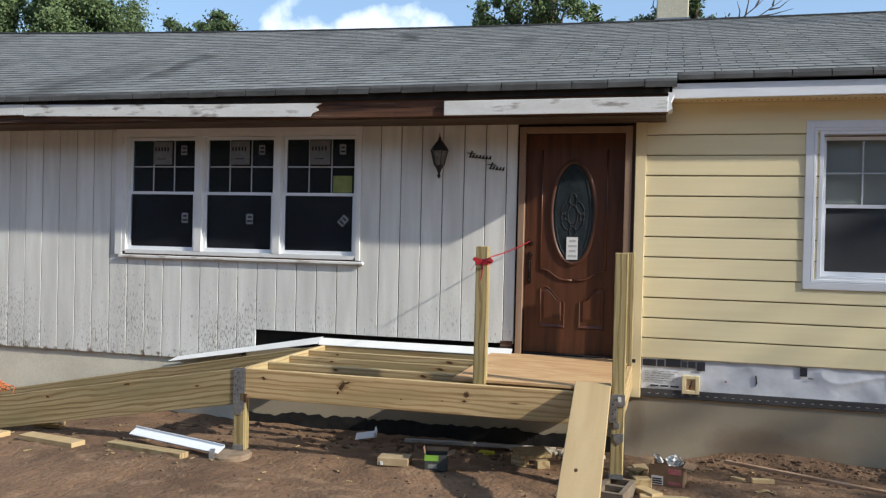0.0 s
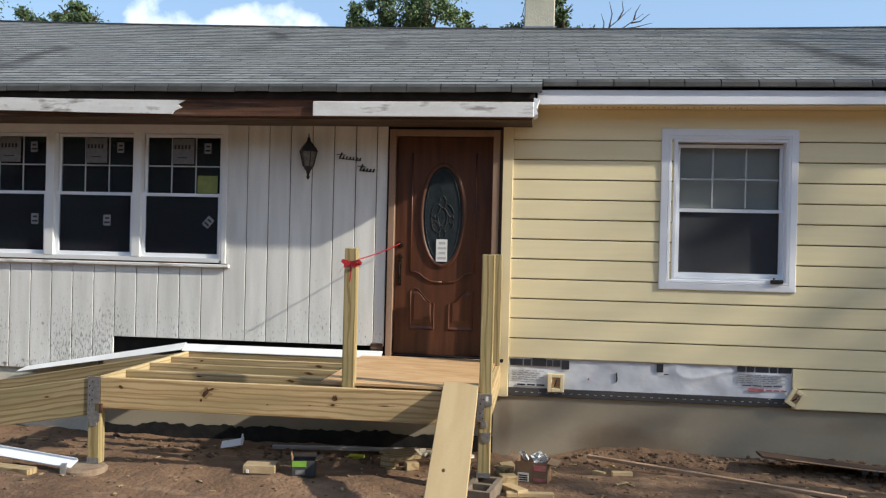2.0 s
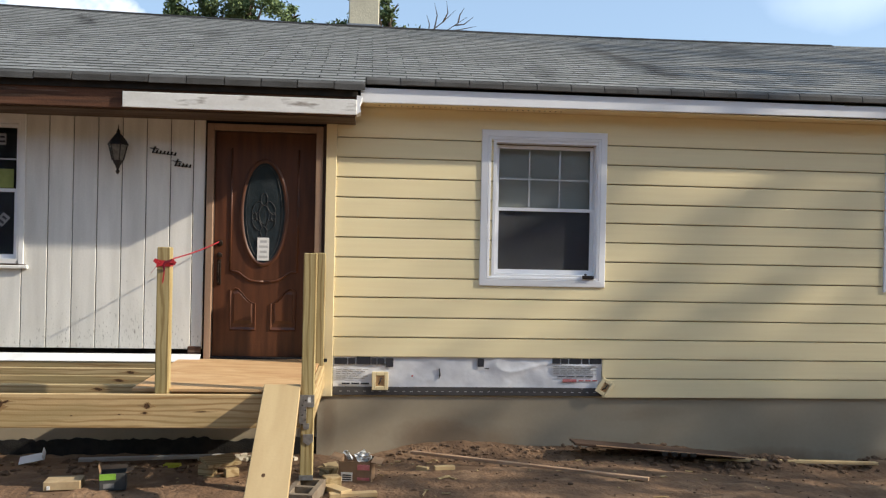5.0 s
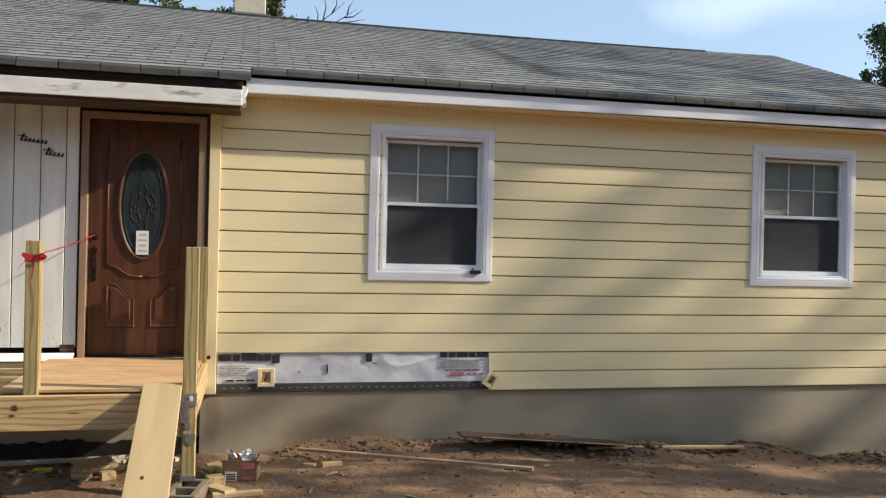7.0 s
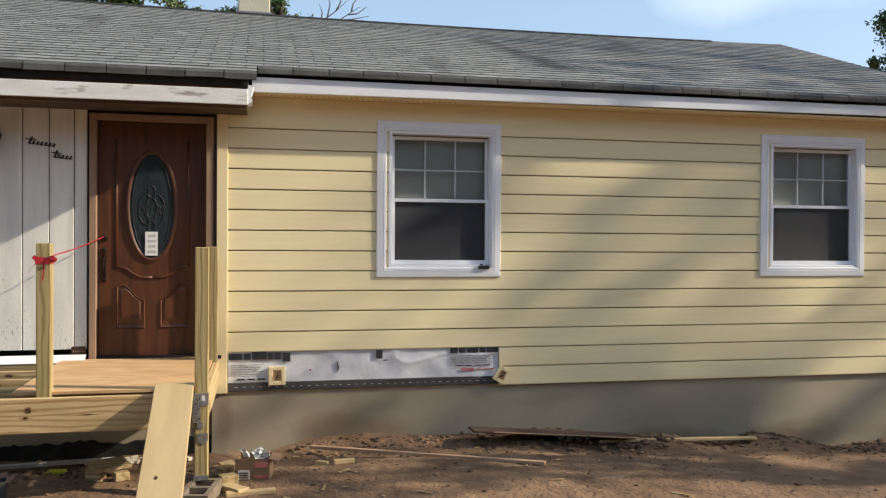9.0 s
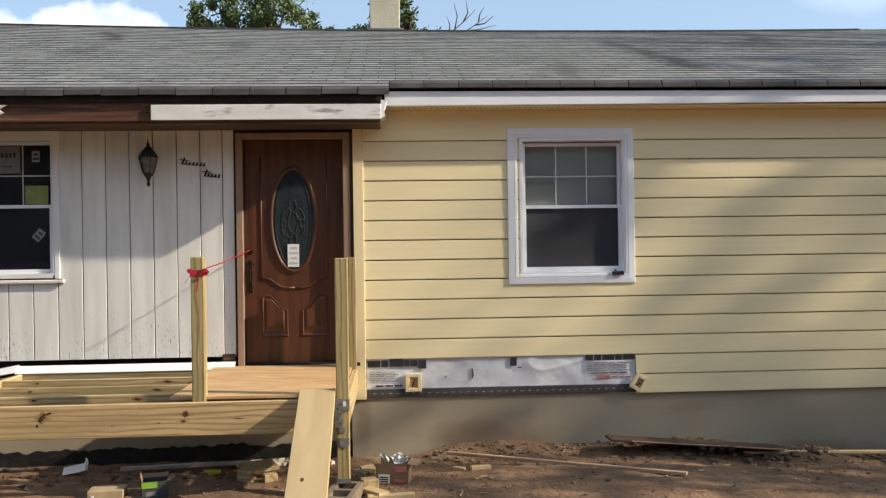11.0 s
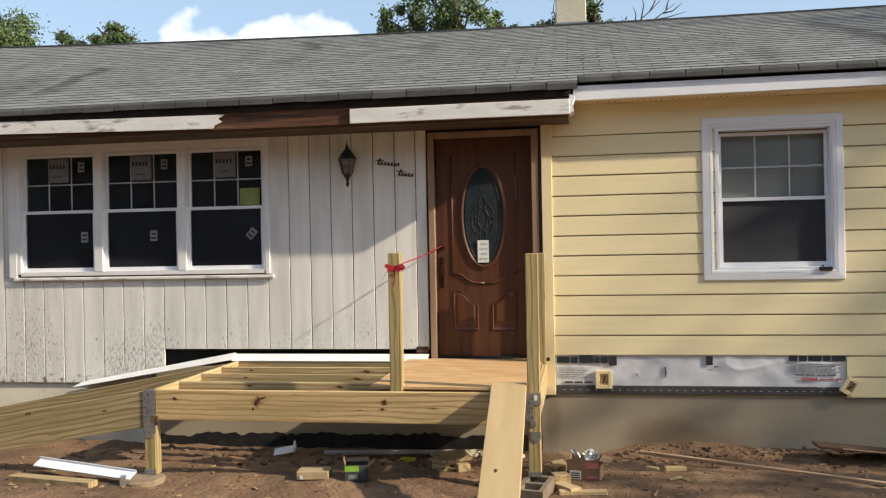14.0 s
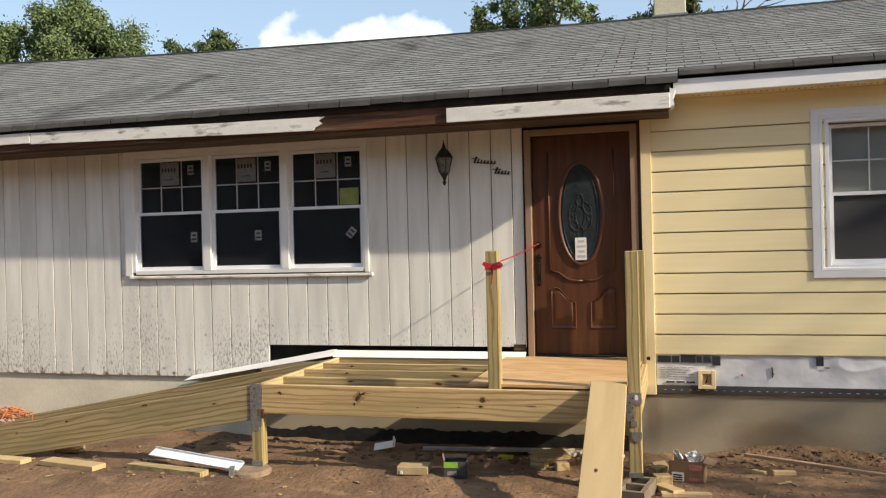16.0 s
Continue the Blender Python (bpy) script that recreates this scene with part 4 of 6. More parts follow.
def single_window(name, x0, x1, label, stop):
    win = setting(name, label)
    z0, z1 = 1.385, 2.815
    bm = bmesh.new()
    mitred_casing(bm, x0 - 0.02, x1 - 0.018, z0, z1, ((0, -0.003), (0, -0.034), (0.004, -0.038), (0.058, -0.042), (0.062, -0.036), (0.066, -0.042), (0.086, -0.040), (0.090, -0.030), (0.090, 0.0)))
    part("casing", bm, M["vinyl"], win)
    bm = bmesh.new()
    mitred_casing(bm, x0 + 0.09, x1 - 0.09, z0 + 0.08, z1 - 0.085, ((0, 0.10), (0, -0.028), (0.003, -0.031), (0.028, -0.031), (0.031, -0.028), (0.034, 0.06)))
    part("window_frame", bm, M["vinyl"], win)
    gx0, gx1 = x0 + 0.155, x1 - 0.155
    upper, lower = hung_sashes(win, gx0, gx1, 1.540, 2.655, 2.095, 0.03, M["pale_glass"], M["pale_glass"])
    block("screen", M["screen"], win, gx0 - 0.01, gx1 + 0.01, 0.004 + 0.03, 0.008 + 0.03, 1.53, 2.085, label="dark grey insect screen")
    bm = bmesh.new()
    for k in range(24):
        z = 2.10 + k * 0.0245
        box(bm, gx0 - 0.06, gx1 + 0.06, 0.125, 0.128, z, z + 0.0235, Matrix.Translation((0, 0.125, z)) @ Matrix.Rotation(radians(-5), 4, "X") @ Matrix.Translation((0, -0.125, -z)))
    part("blind", bm, M["blind"], win, "closed pale grey slatted blind")
    if stop:
        t = thing("sash_clamp", "small black plastic clamp lying on the white window sill", "clamp")
        bm = bmesh.new()
        box(bm, x1 - 0.235, x1 - 0.125, -0.060, -0.0385, z0 + 0.075, z0 + 0.11)
        rounded(bm, 0.006)
        part("body", bm, M["black_metal"], t)
        block("jaw", M["black_metal"], t, x1 - 0.215, x1 - 0.195, -0.058, -0.04, z0 + 0.111, z0 + 0.125, 0.003)
    return win


triple_window()
single_window("window_2", 2.42, 3.59, "white vinyl double-hung window with a grille and a grey blind", True)
single_window("window_3", 6.315, 7.515, "white vinyl double-hung window in the shaded end of the wall", False)


# ---- front door ----
def oval(cx, cz, rx, rz, n=48):
    return [(cx + rx * math.cos(i * math.tau / n), cz + rz * math.sin(i * math.tau / n)) for i in range(n)]


def oval_ring(bm, cx, cz, rx, rz, width, y0, y1):
    n = 48
    outer, inner = oval(cx, cz, rx, rz), oval(cx, cz, rx - width, rz - width)
    rings = [[bm.verts.new((x, y, z)) for x, z in pts] for pts, y in ((outer, y1), (oval(cx, cz, rx - width * 0.35, rz - width * 0.35), y0), (oval(cx, cz, rx - width * 0.7, rz - width * 0.7), y0 + 0.004), (inner, y1))]
    for a, b in zip(rings, rings[1:]):
        for i in range(n):
            bm.faces.new((a[i], a[(i + 1) % n], b[(i + 1) % n], b[i]))


def front_door():
    door = setting("door_1", "stained brown entry door with an oval leaded glass, closed")
    DY = 0.055
    block("door_slab", M["door"], door, 0.004, 0.896, DY, DY + 0.045, 0.705, 2.728, 0.003)
    bm = bmesh.new()
    box(bm, -0.058, 0.0, -0.028, 0.02, 0.66, 2.79)
    rounded(bm, 0.004)
    part("frame_side", bm, M["door_frame"], door)
    bm = bmesh.new()
    box(bm, 0.0, 0.90, -0.026, 0.02, 2.732, 2.79)
    rounded(bm, 0.004)
    part("frame_head", bm, M["door_frame"], door)
    bm = bmesh.new()
    box(bm, 0.90, 0.962, -0.028, 0.02, 0.66, 2.79)
    rounded(bm, 0.004)
    part("frame_side", bm, M["door_frame"], door)
    block("jamb", M["dark_jamb"], door, 0.9625, 0.992, -0.010, 0.12, 0.66, 2.80)
    block("jamb", M["dark_jamb"], door, -0.045, 0.002, 0.021, 0.14, 0.66, 2.765)
    block("jamb", M["dark_jamb"], door, 0.898, 0.945, 0.021, 0.14, 0.66, 2.765)
    block("jamb", M["dark_jamb"], door, 0.002, 0.898, 0.021, 0.14, 2.730, 2.765)
    block("threshold", M["black_metal"], door, -0.04, 0.94, -0.012, 0.14, 0.66, 0.705, 0.004, "black threshold")
    # oval light
    cx, cz, rx, rz = 0.442, 2.005, 0.222, 0.49
    bm = bmesh.new()
    oval_ring(bm, cx, cz, rx, rz, 0.042, DY - 0.016, DY - 0.001)
    part("oval_moulding", bm, M["door"], door, smooth=True)
    bm = bmesh.new()
    prism(bm, oval(cx, cz, rx - 0.040, rz - 0.040), DY - 0.004, DY - 0.001)
    part("oval_glass", bm, M["oval_glass"], door, "dark textured oval glass")
    bm = bmesh.new()
    y = DY - 0.007
    for ox, oz, ow, oh, lean in ((0, 1.99, 0.045, 0.085, 0), (0, 2.13, 0.03, 0.055, 0), (-0.065, 2.05, 0.03, 0.065, 25), (0.065, 2.05, 0.03, 0.065, -25),
                                 (-0.06, 1.90, 0.032, 0.06, -30), (0.06, 1.90, 0.032, 0.06, 30), (0, 1.83, 0.03, 0.05, 0), (-0.085, 1.97, 0.02, 0.04, 0), (0.085, 1.97, 0.02, 0.04, 0)):
        pts = []
        for i in range(17):
            a = math.tau * i / 16
            px, pz = ow * math.sin(a), oh * math.cos(a)
            c, s = math.cos(radians(lean)), math.sin(radians(lean))
            pts.append((cx + ox + c * px + s * pz, y, oz - s * px + c * pz))
        tube(bm, pts, 0.0024, 4)
    for pts in (oval(cx, cz, rx - 0.062, rz - 0.062),):
        tube(bm, [(x, y, z) for x, z in pts + pts[:1]], 0.002, 4)
    part("leading", bm, M["leading"], door)
    # raised panels and the swept moulding under the oval
    def panel(outline):
        bm = bmesh.new()
        c = (sum(p[0] for p in outline) / len(outline), sum(p[1] for p in outline) / len(outline))
        def ring(f, yy):
            return [bm.verts.new((c[0] + (x - c[0]) * f, yy, c[1] + (z - c[1]) * f)) for x, z in outline]
        rs = [ring(1.0, DY + 0.001), ring(0.94, DY - 0.010), ring(0.86, DY - 0.001), ring(0.74, DY - 0.002), ring(0.62, DY - 0.011)]
        for a, b in zip(rs, rs[1:]):
            for i in range(len(a)):
                bm.faces.new((a[i], a[(i + 1) % len(a)], b[(i + 1) % len(a)], b[i]))
        bm.faces.new(rs[-1])
        part("raised_panel", bm, M["door"], door)
    for side in (-1, 1):
        arch = [(0.150, 0.935), (0.385, 0.935)] + [(0.385 - 0.235 * t, 1.185 + 0.125 * (1 - (1 - t) ** 2) - 0.028 * math.sin(t * math.tau)) for t in (0, 0.17, 0.33, 0.5, 0.67, 0.83, 1)]
        panel(arch if side < 0 else [(0.896 - x, z) for x, z in arch][::-1])
        bm = bmesh.new()
        pts = [(0.150, 1.475), (0.20, 1.472), (0.235, 1.458), (0.275, 1.425), (0.325, 1.395), (0.38, 1.385), (0.448, 1.384)]
        tube(bm, [(x if side < 0 else 0.896 - x, DY - 0.002, z) for x, z in pts], 0.011, 6)
        tube(bm, [(0.150 if side < 0 else 0.746, DY - 0.002, z) for z in (1.475, 2.0, 2.58)], 0.010, 6)
        part("swept_moulding", bm, M["door"], door, smooth=True)
    # lock and handle
    bm = bmesh.new()
    for z, r in ((1.725, 0.030), (1.615, 0.026)):
        lathe(bm, 0, 0, [(r, 0), (r, 0.012), (r * 0.8, 0.022), (r * 0.35, 0.026)], 16)
        for v in bm.verts:
            if abs(v.co.z) < 0.03 and v.co.y > -1 and not v.tag:
                v.co = Vector((0.052 + v.co.x, DY - 0.001 - v.co.z, z + v.co.y))
                v.tag = True
    part("deadbolt", bm, M["bronze"], door)
    bm = bmesh.new()
    box(bm, 0.034, 0.070, DY - 0.012, DY - 0.001, 1.345, 1.58)
    rounded(bm, 0.005)
    tube(bm, [(0.052, DY - 0.01, 1.56), (0.052, DY - 0.05, 1.545), (0.052, DY - 0.058, 1.46), (0.052, DY - 0.05, 1.375), (0.052, DY - 0.01, 1.36)], 0.009, 8)
    part("door_handle", bm, M["bronze"], door, "oil-rubbed bronze grip handle")
    decal(door, M["paper"], 0.388, 0.492, 1.575, 1.782, DY - 0.012, "paper_tag", bars=4, ink=M["pale_ink"])


M["oval_glass"] = material("leaded_glass", (0.022, 0.030, 0.036), (0.034, 0.042, 0.048), rough=0.14, scale=(14, 14, 9), fine=30, bump=0.28, spec=0.5)
M["leading"] = material("dull_lead_came", (0.045, 0.047, 0.05), (0.03, 0.03, 0.034), rough=0.6, scale=(20, 20, 20), bump=0.05)
M["pale_ink"] = material("pale_print", (0.50, 0.50, 0.50), (0.44, 0.44, 0.44), rough=0.7, scale=(30, 30, 30), bump=0.0)
front_door()


# ---- lantern and house sign on the white wall ----
def lantern():
    t = thing("wall_lantern", "black metal coach lantern with glass sides on the white wall", "lantern")
    x, y = -0.805, -0.105
    bm = bmesh.new()
    lathe(bm, x, y, [(0.092, 2.560), (0.070, 2.60), (0.042, 2.635), (0.016, 2.665), (0.016, 2.68), (0.006, 2.70), (0.003, 2.735)], 6)
    part("cap", bm, M["black_metal"], t)
    bm = bmesh.new()
    for k in range(6):
        a = k * math.tau / 6
        tube(bm, [(x + 0.048 * math.cos(a), y + 0.048 * math.sin(a), 2.425), (x + 0.082 * math.cos(a), y + 0.082 * math.sin(a), 2.567)], 0.005, 5)
    part("cage", bm, M["black_metal"], t)
    bm = bmesh.new()
    lathe(bm, x, y, [(0.044, 2.426), (0.078, 2.562)], 6)
    part("glass", bm, M["lamp_glass"], t, "smoky bevelled glass")
    bm = bmesh.new()
    lathe(bm, x, y, [(0.006, 2.345), (0.014, 2.36), (0.022, 2.385), (0.040, 2.41), (0.042, 2.425)], 8)
    part("base", bm, M["black_metal"], t)
    bm = bmesh.new()
    tube(bm, [(x, -0.002, 2.46), (x, -0.05, 2.415), (x, y, 2.40)], 0.009, 6)
    tube(bm, [(x, y, 2.41), (x, y, 2.36), (x, y, 2.345), (x, y, 2.333), (x, y, 2.318), (x, y, 2.305)], [0.016, 0.010, 0.010, 0.019, 0.012, 0.004], 8)
    box(bm, x - 0.022, x + 0.022, -0.012, -0.001, 2.44, 2.55)
    part("arm", bm, M["black_metal"], t)


M["lamp_glass"] = material("smoky_lamp_glass", (0.10, 0.10, 0.09), (0.16, 0.15, 0.13), rough=0.15, scale=(30, 30, 30), bump=0.1, spec=0.6)
lantern()


def sign_bar(x0, x1, z0, z1):
    """A house sign shown as a row of slanted black strokes with no lettering."""
    t = thing("house_sign", "black wrought metal house sign on the white wall", "sign", "house signs")
    n = max(4, round((x1 - x0) / 0.032))
    fall = 0.10
    for k in range(n):
        x = x0 + (x1 - x0) * (k + 0.5) / n
        h, w = ((z1 - z0) * 0.85, 0.007) if k == 0 else ((z1 - z0) * 0.42, 0.0065)
        bm = bmesh.new()
        box(bm, -w, w, -0.012, -0.003, 0, h)
        rounded(bm, 0.002)
        bm.transform(Matrix.Translation((x, 0, z0 + 0.024 - fall * (x - x0))) @ Matrix.Rotation(radians(24), 4, "Y"))
        part("bar", bm, M["black_metal"], t)
    for a, b, z in ((x0 - 0.008, x0 + 0.075, z1 - 0.012), (x0 + 0.02, x1, z0 + 0.028)):
        bm = bmesh.new()
        box(bm, 0, b - a, -0.010, -0.004, -0.0035, 0.0035)
        bm.transform(Matrix.Translation((a, 0, z)) @ Matrix.Rotation(math.atan(fall), 4, "Y"))
        part("bar", bm, M["black_metal"], t)


sign_bar(-0.553, -0.330, 2.488, 2.566)
sign_bar(-0.355, -0.200, 2.378, 2.458)


# ---- deck and ramp frame ----
deck = thing("deck_frame", "unfinished treated-pine landing frame with open joists", "deck")
FY = -1.69


def knots(parent, spots, y):
    for x, z, rx, rz, turn in spots:
        bm = bmesh.new()
        prism(bm, [(0.75 * rx * math.cos(i * math.tau / 14) * (1 + random.uniform(-0.3, 0.3)), 0.75 * rz * math.sin(i * math.tau / 14) * (1 + random.uniform(-0.3, 0.3))) for i in range(14)], 0, 0.002)
        bm.transform(Matrix.Translation((x, y - 0.0015, z)) @ Matrix.Rotation(radians(turn), 4, "Y"))
        part("knot", bm, M["knot"], parent)
        if rx > 0.011:
            bm = bmesh.new()
            side = random.choice((-1, 1))
            top = [(-2.6 * rx, -0.1 * rz), (-1.3 * rx, 0.30 * rz), (-0.4 * rx, 0.95 * rz), (0.4 * rx, 0.9 * rz), (1.2 * rx, 0.22 * rz), (2.9 * rx, 0.05 * rz)]
            low = [(1.4 * rx, -0.35 * rz), (0.3 * rx, -0.9 * rz), (-0.5 * rx, -0.8 * rz), (-1.5 * rx, -0.3 * rz)]
            prism(bm, [(px * side, pz) for px, pz in (top + low)][::side], 0, 0.0012)
            bm.transform(Matrix.Translation((x, y - 0.0008, z)) @ Matrix.Rotation(radians(turn * 0.2), 4, "Y"))
            part("knot_streak", bm, M["streak"], parent)


front_beam = block("front_beam", M["beam"], deck, -1.922, 0.932, FY + 0.004, FY + 0.042, 0.435, 0.668, 0.004)
knots(front_beam, [(-1.095, 0.585, 0.022, 0.050, 32), (-1.13, 0.53, 0.009, 0.016, 0), (-1.05, 0.615, 0.030, 0.010, -25), (-0.115, 0.59, 0.024, 0.026, 20), (-0.13, 0.54, 0.020, 0.010, 0),
                   (0.25, 0.55, 0.05, 0.004, -2), (-0.62, 0.52, 0.010, 0.005, 0), (-1.76, 0.60, 0.024, 0.014, 30), (-0.30, 0.53, 0.012, 0.005, 0)], FY + 0.004)
for y in (-1.32, -0.91, -0.50):
    j = block("joist", M["joist"], deck, -1.912, 0.974, y, y + 0.038, 0.435, 0.672, 0.004)
    knots(j, [(random.uniform(-1.2, -0.4), 0.64, 0.045, 0.013, 8), (random.uniform(-1.8, -1.3), 0.645, 0.022, 0.008, -5)], y)
block("ledger", M["joist"], deck, -1.95, 0.974, -0.105, -0.067, 0.435, 0.672, 0.004)
block("rim_joist", M["beam_y"], deck, -1.951, -1.913, FY + 0.045, -0.108, 0.435, 0.672, 0.004)
block("rim_joist", M["beam_y"], deck, 0.975, 1.013, FY + 0.092, -0.04, 0.435, 0.672, 0.004)
block("ledge_block", M["beam_y"], deck, 0.98, 1.04, -0.036, -0.03, 0.45, 0.66)


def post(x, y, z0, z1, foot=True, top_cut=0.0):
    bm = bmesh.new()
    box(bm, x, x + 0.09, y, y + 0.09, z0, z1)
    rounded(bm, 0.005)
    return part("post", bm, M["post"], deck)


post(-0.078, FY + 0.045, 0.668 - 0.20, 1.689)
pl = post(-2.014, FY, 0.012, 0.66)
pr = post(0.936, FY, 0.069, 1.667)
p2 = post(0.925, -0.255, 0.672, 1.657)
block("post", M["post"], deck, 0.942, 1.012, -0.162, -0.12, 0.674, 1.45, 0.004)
def ragged_bracket(p, x, pieces):
    """A steel post bracket of overlapping plates with a row of bolt heads."""
    bm = bmesh.new()
    for k, (a, b, z0, z1) in enumerate(pieces):
        out = [(x + a, z0 + 0.006), (x + a + 0.008, z0), (x + b - 0.008, z0), (x + b, z0 + 0.006), (x + b, z1), (x + a, z1)]
        prism(bm, out, FY - 0.005 - 0.0006 * k, FY - 0.001)
    part("bracket", bm, M["steel"], p, "galvanised steel bracket")
    for k in range(6):
        block("bolt", M["black_metal"], p, x + 0.008 + (k % 2) * 0.022, x + 0.017 + (k % 2) * 0.022, FY - 0.012, FY - 0.0055, 0.46 + k * 0.034, 0.469 + k * 0.034, 0.002)


ragged_bracket(pl, -2.014, ((-0.004, 0.052, 0.40, 0.672), (0.052, 0.094, 0.47, 0.672), (-0.003, 0.093, 0.335, 0.41), (0.018, 0.070, 0.30, 0.336)))
ragged_bracket(pr, 0.936, ((-0.012, 0.040, 0.47, 0.672), (0.040, 0.094, 0.585, 0.672), (0.020, 0.060, 0.43, 0.472)))
bm = bmesh.new()
prism(bm, [(0.958, 0.395), (1.026, 0.395), (1.026, 0.345), (0.992, 0.315), (0.958, 0.345)], FY - 0.006, FY - 0.001)
part("shield_plate", bm, M["steel"], pr, "small steel shield plate")
block("post_shoe", M["steel"], pr, 0.932, 1.030, FY - 0.004, FY - 0.0005, 0.072, 0.108)
block("tag", M["paper"], pr, 0.985, 1.005, FY - 0.006, FY - 0.0045, 0.62, 0.655, label="white paper lumber tag")
block("strap", M["steel"], pl, -2.016, -1.922, FY - 0.003, FY + 0.0, 0.015, 0.06)
block("bent_plate", M["rotten"], pl, -1.923, -1.90, FY - 0.012, FY + 0.003, 0.40, 0.47, m=Matrix.Identity(4), label="rusty bent plate")


def sloped_board(name, mat, parent, x0, x1, zt0, zt1, depth, y0, y1, square_low=None):
    """A board on edge that falls from one x to another."""
    bm = bmesh.new()
    prism(bm, [(x0, zt0), (x1, zt1), (x1, zt1 - depth), (x0, zt0 - depth)], y0, y1)
    rounded(bm, 0.004)
    return part(name, bm, mat, parent)


ramp = thing("ramp_frame", "pair of long treated-pine ramp stringers falling from the landing", "ramp")
st = sloped_board("stringer", M["ramp_wood"], ramp, -2.016, -5.35, 0.658, 0.100, 0.280, FY + 0.004, FY + 0.042)
knots(st, [(-3.78, 0.31, 0.030, 0.012, -8), (-2.35, 0.50, 0.022, 0.010, -10), (-3.0, 0.47, 0.04, 0.012, -10), (-4.3, 0.19, 0.02, 0.008, -10), (-3.65, 0.08, 0.04, 0.006, -10)], FY + 0.004)
sloped_board("stringer", M["ramp_wood"], ramp, -1.953, -5.75, 0.665, -0.03, 0.25, -0.16, -0.122)
flashing = thing("white_flashing", "bent strips of white metal flashing over the ledger", "flashing")
bm = bmesh.new()
for pts in ([(-0.112, 0.674), (-0.112, 0.678), (-0.020, 0.732), (-0.014, 0.732)],):
    pa = [bm.verts.new((-1.985, y, z)) for y, z in pts]
    pb = [bm.verts.new((-0.078, y, z)) for y, z in pts]
    bm.faces.new(pa); bm.faces.new(pb[::-1])
    for i in range(4):
        bm.faces.new((pa[i], pa[(i + 1) % 4], pb[(i + 1) % 4], pb[i]))
part("level_strip", bm, M["white_trim"], flashing)
bm = bmesh.new()
front = [(-3.66, -0.100, 0.408), (-1.975, -0.150, 0.690), (-1.975, -0.020, 0.745), (-3.60, -0.020, 0.452)]
va = [bm.verts.new(p) for p in front]
vb = [bm.verts.new((p[0], p[1] + 0.004, p[2] - 0.004)) for p in front]
bm.faces.new(va); bm.faces.new(vb[::-1])
for i in range(4):
    bm.faces.new((va[i], va[(i + 1) % 4], vb[(i + 1) % 4], vb[i]))
part("sloped_strip", bm, M["white_trim"], flashing)

# plywood on the landing
ply = thing("plywood_sheet", "sheet of orange-brown plywood laid over the joists by the door", "plywood")
bm = bmesh.new()
for x0, x1, ya, yb, ya2, yb2, lift in ((-0.262, 0.972, -0.03, -0.86, -0.03, -1.13, 0.0), (-0.245, 0.972, -0.872, -1.60, -1.142, -1.62, 0.002)):
    vs = []
    for z in (0.674 + lift, 0.693 + lift):
        vs.append([bm.verts.new(p) for p in ((x0, ya, z), (x0, yb, z), (x1, yb2, z), (x1, ya2, z))])
    bm.faces.new(vs[0]); bm.faces.new(vs[1][::-1])
    for i in range(4):
        bm.faces.new((vs[0][i], vs[0][(i + 1) % 4], vs[1][(i + 1) % 4], vs[1][i]))
part("sheet", bm, M["ply"], ply)

# walking plank
bm = bmesh.new()
box(bm, -0.127, 0.127, -1.72, 0.0, -0.038, 0.0)
rounded(bm, 0.004)
bm.transform(Matrix.Translation((0.803, -1.655, 0.742)) @ Matrix.Rotation(radians(25.6), 4, "X") @ Matrix.Rotation(radians(0.8), 4, "Z"))
plank = part("walking_plank", bm, M["plank"])
for u, v in ((-0.02, -0.95),):
    bm = bmesh.new()
    lathe(bm, 0, 0, [(0.013, -0.001), (0.012, 0.0006), (0.004, 0.001)], 9)
    bm.transform(Matrix.Translation((0.803, -1.655, 0.742)) @ Matrix.Rotation(radians(25.6), 4, "X") @ Matrix.Translation((u, v, 0.0)) @ Matrix.Diagonal((1.0, 1.5, 1, 1)))
    part("knot", bm, M["knot"], plank)
tagged(plank, "long pale pine plank leaning from the ground onto the landing", "plank")

# footing and block under the posts
bm = bmesh.new()
lathe(bm, -2.00, FY - 0.05, [(0.165, -0.10), (0.16, -0.005), (0.145, 0.010), (0.06, 0.013)], 22)
footing = part("concrete_footing", bm, M["footing"])
tagged(footing, "round concrete footing pad under the deck post", "footing")


def cinder_block(x, y, top, turn):
    """A two-cell block lying with its hollows up, sunk into the dirt."""
    bm = bmesh.new()
    holed_wall(bm, -0.10, 0.10, -0.20, 0.20, -0.095, 0.095, [(-0.065, 0.065, -0.165, -0.02), (-0.065, 0.065, 0.02, 0.165)])
    bmesh.ops.remove_doubles(bm, verts=bm.verts[:], dist=0.0005)
    bm.transform(Matrix.Translation((x, y, top - 0.095)) @ Matrix.Rotation(radians(turn), 4, "Z") @ Matrix.Rotation(radians(90), 4, "X"))
    ob = part("concrete_block", bm, M["old_block"])
    tagged(ob, "grey hollow concrete block on the dirt under a post", "block")


M["old_block"] = material("dusty_concrete", (0.22, 0.18, 0.135), (0.14, 0.105, 0.072), rough=0.95, scale=(6, 6, 6), fine=60, bump=0.3)
cinder_block(0.985, -1.83, 0.070, -10)


block("rotten_stub", M["rotten"], wall_white, -0.20, -0.085, -0.006, 0.03, 0.715, 0.80, 0.004, "broken rotten board end")
block("bolt", M["black_metal"], p2, 1.016, 1.045, -0.235, -0.205, 0.70, 0.73, 0.003)


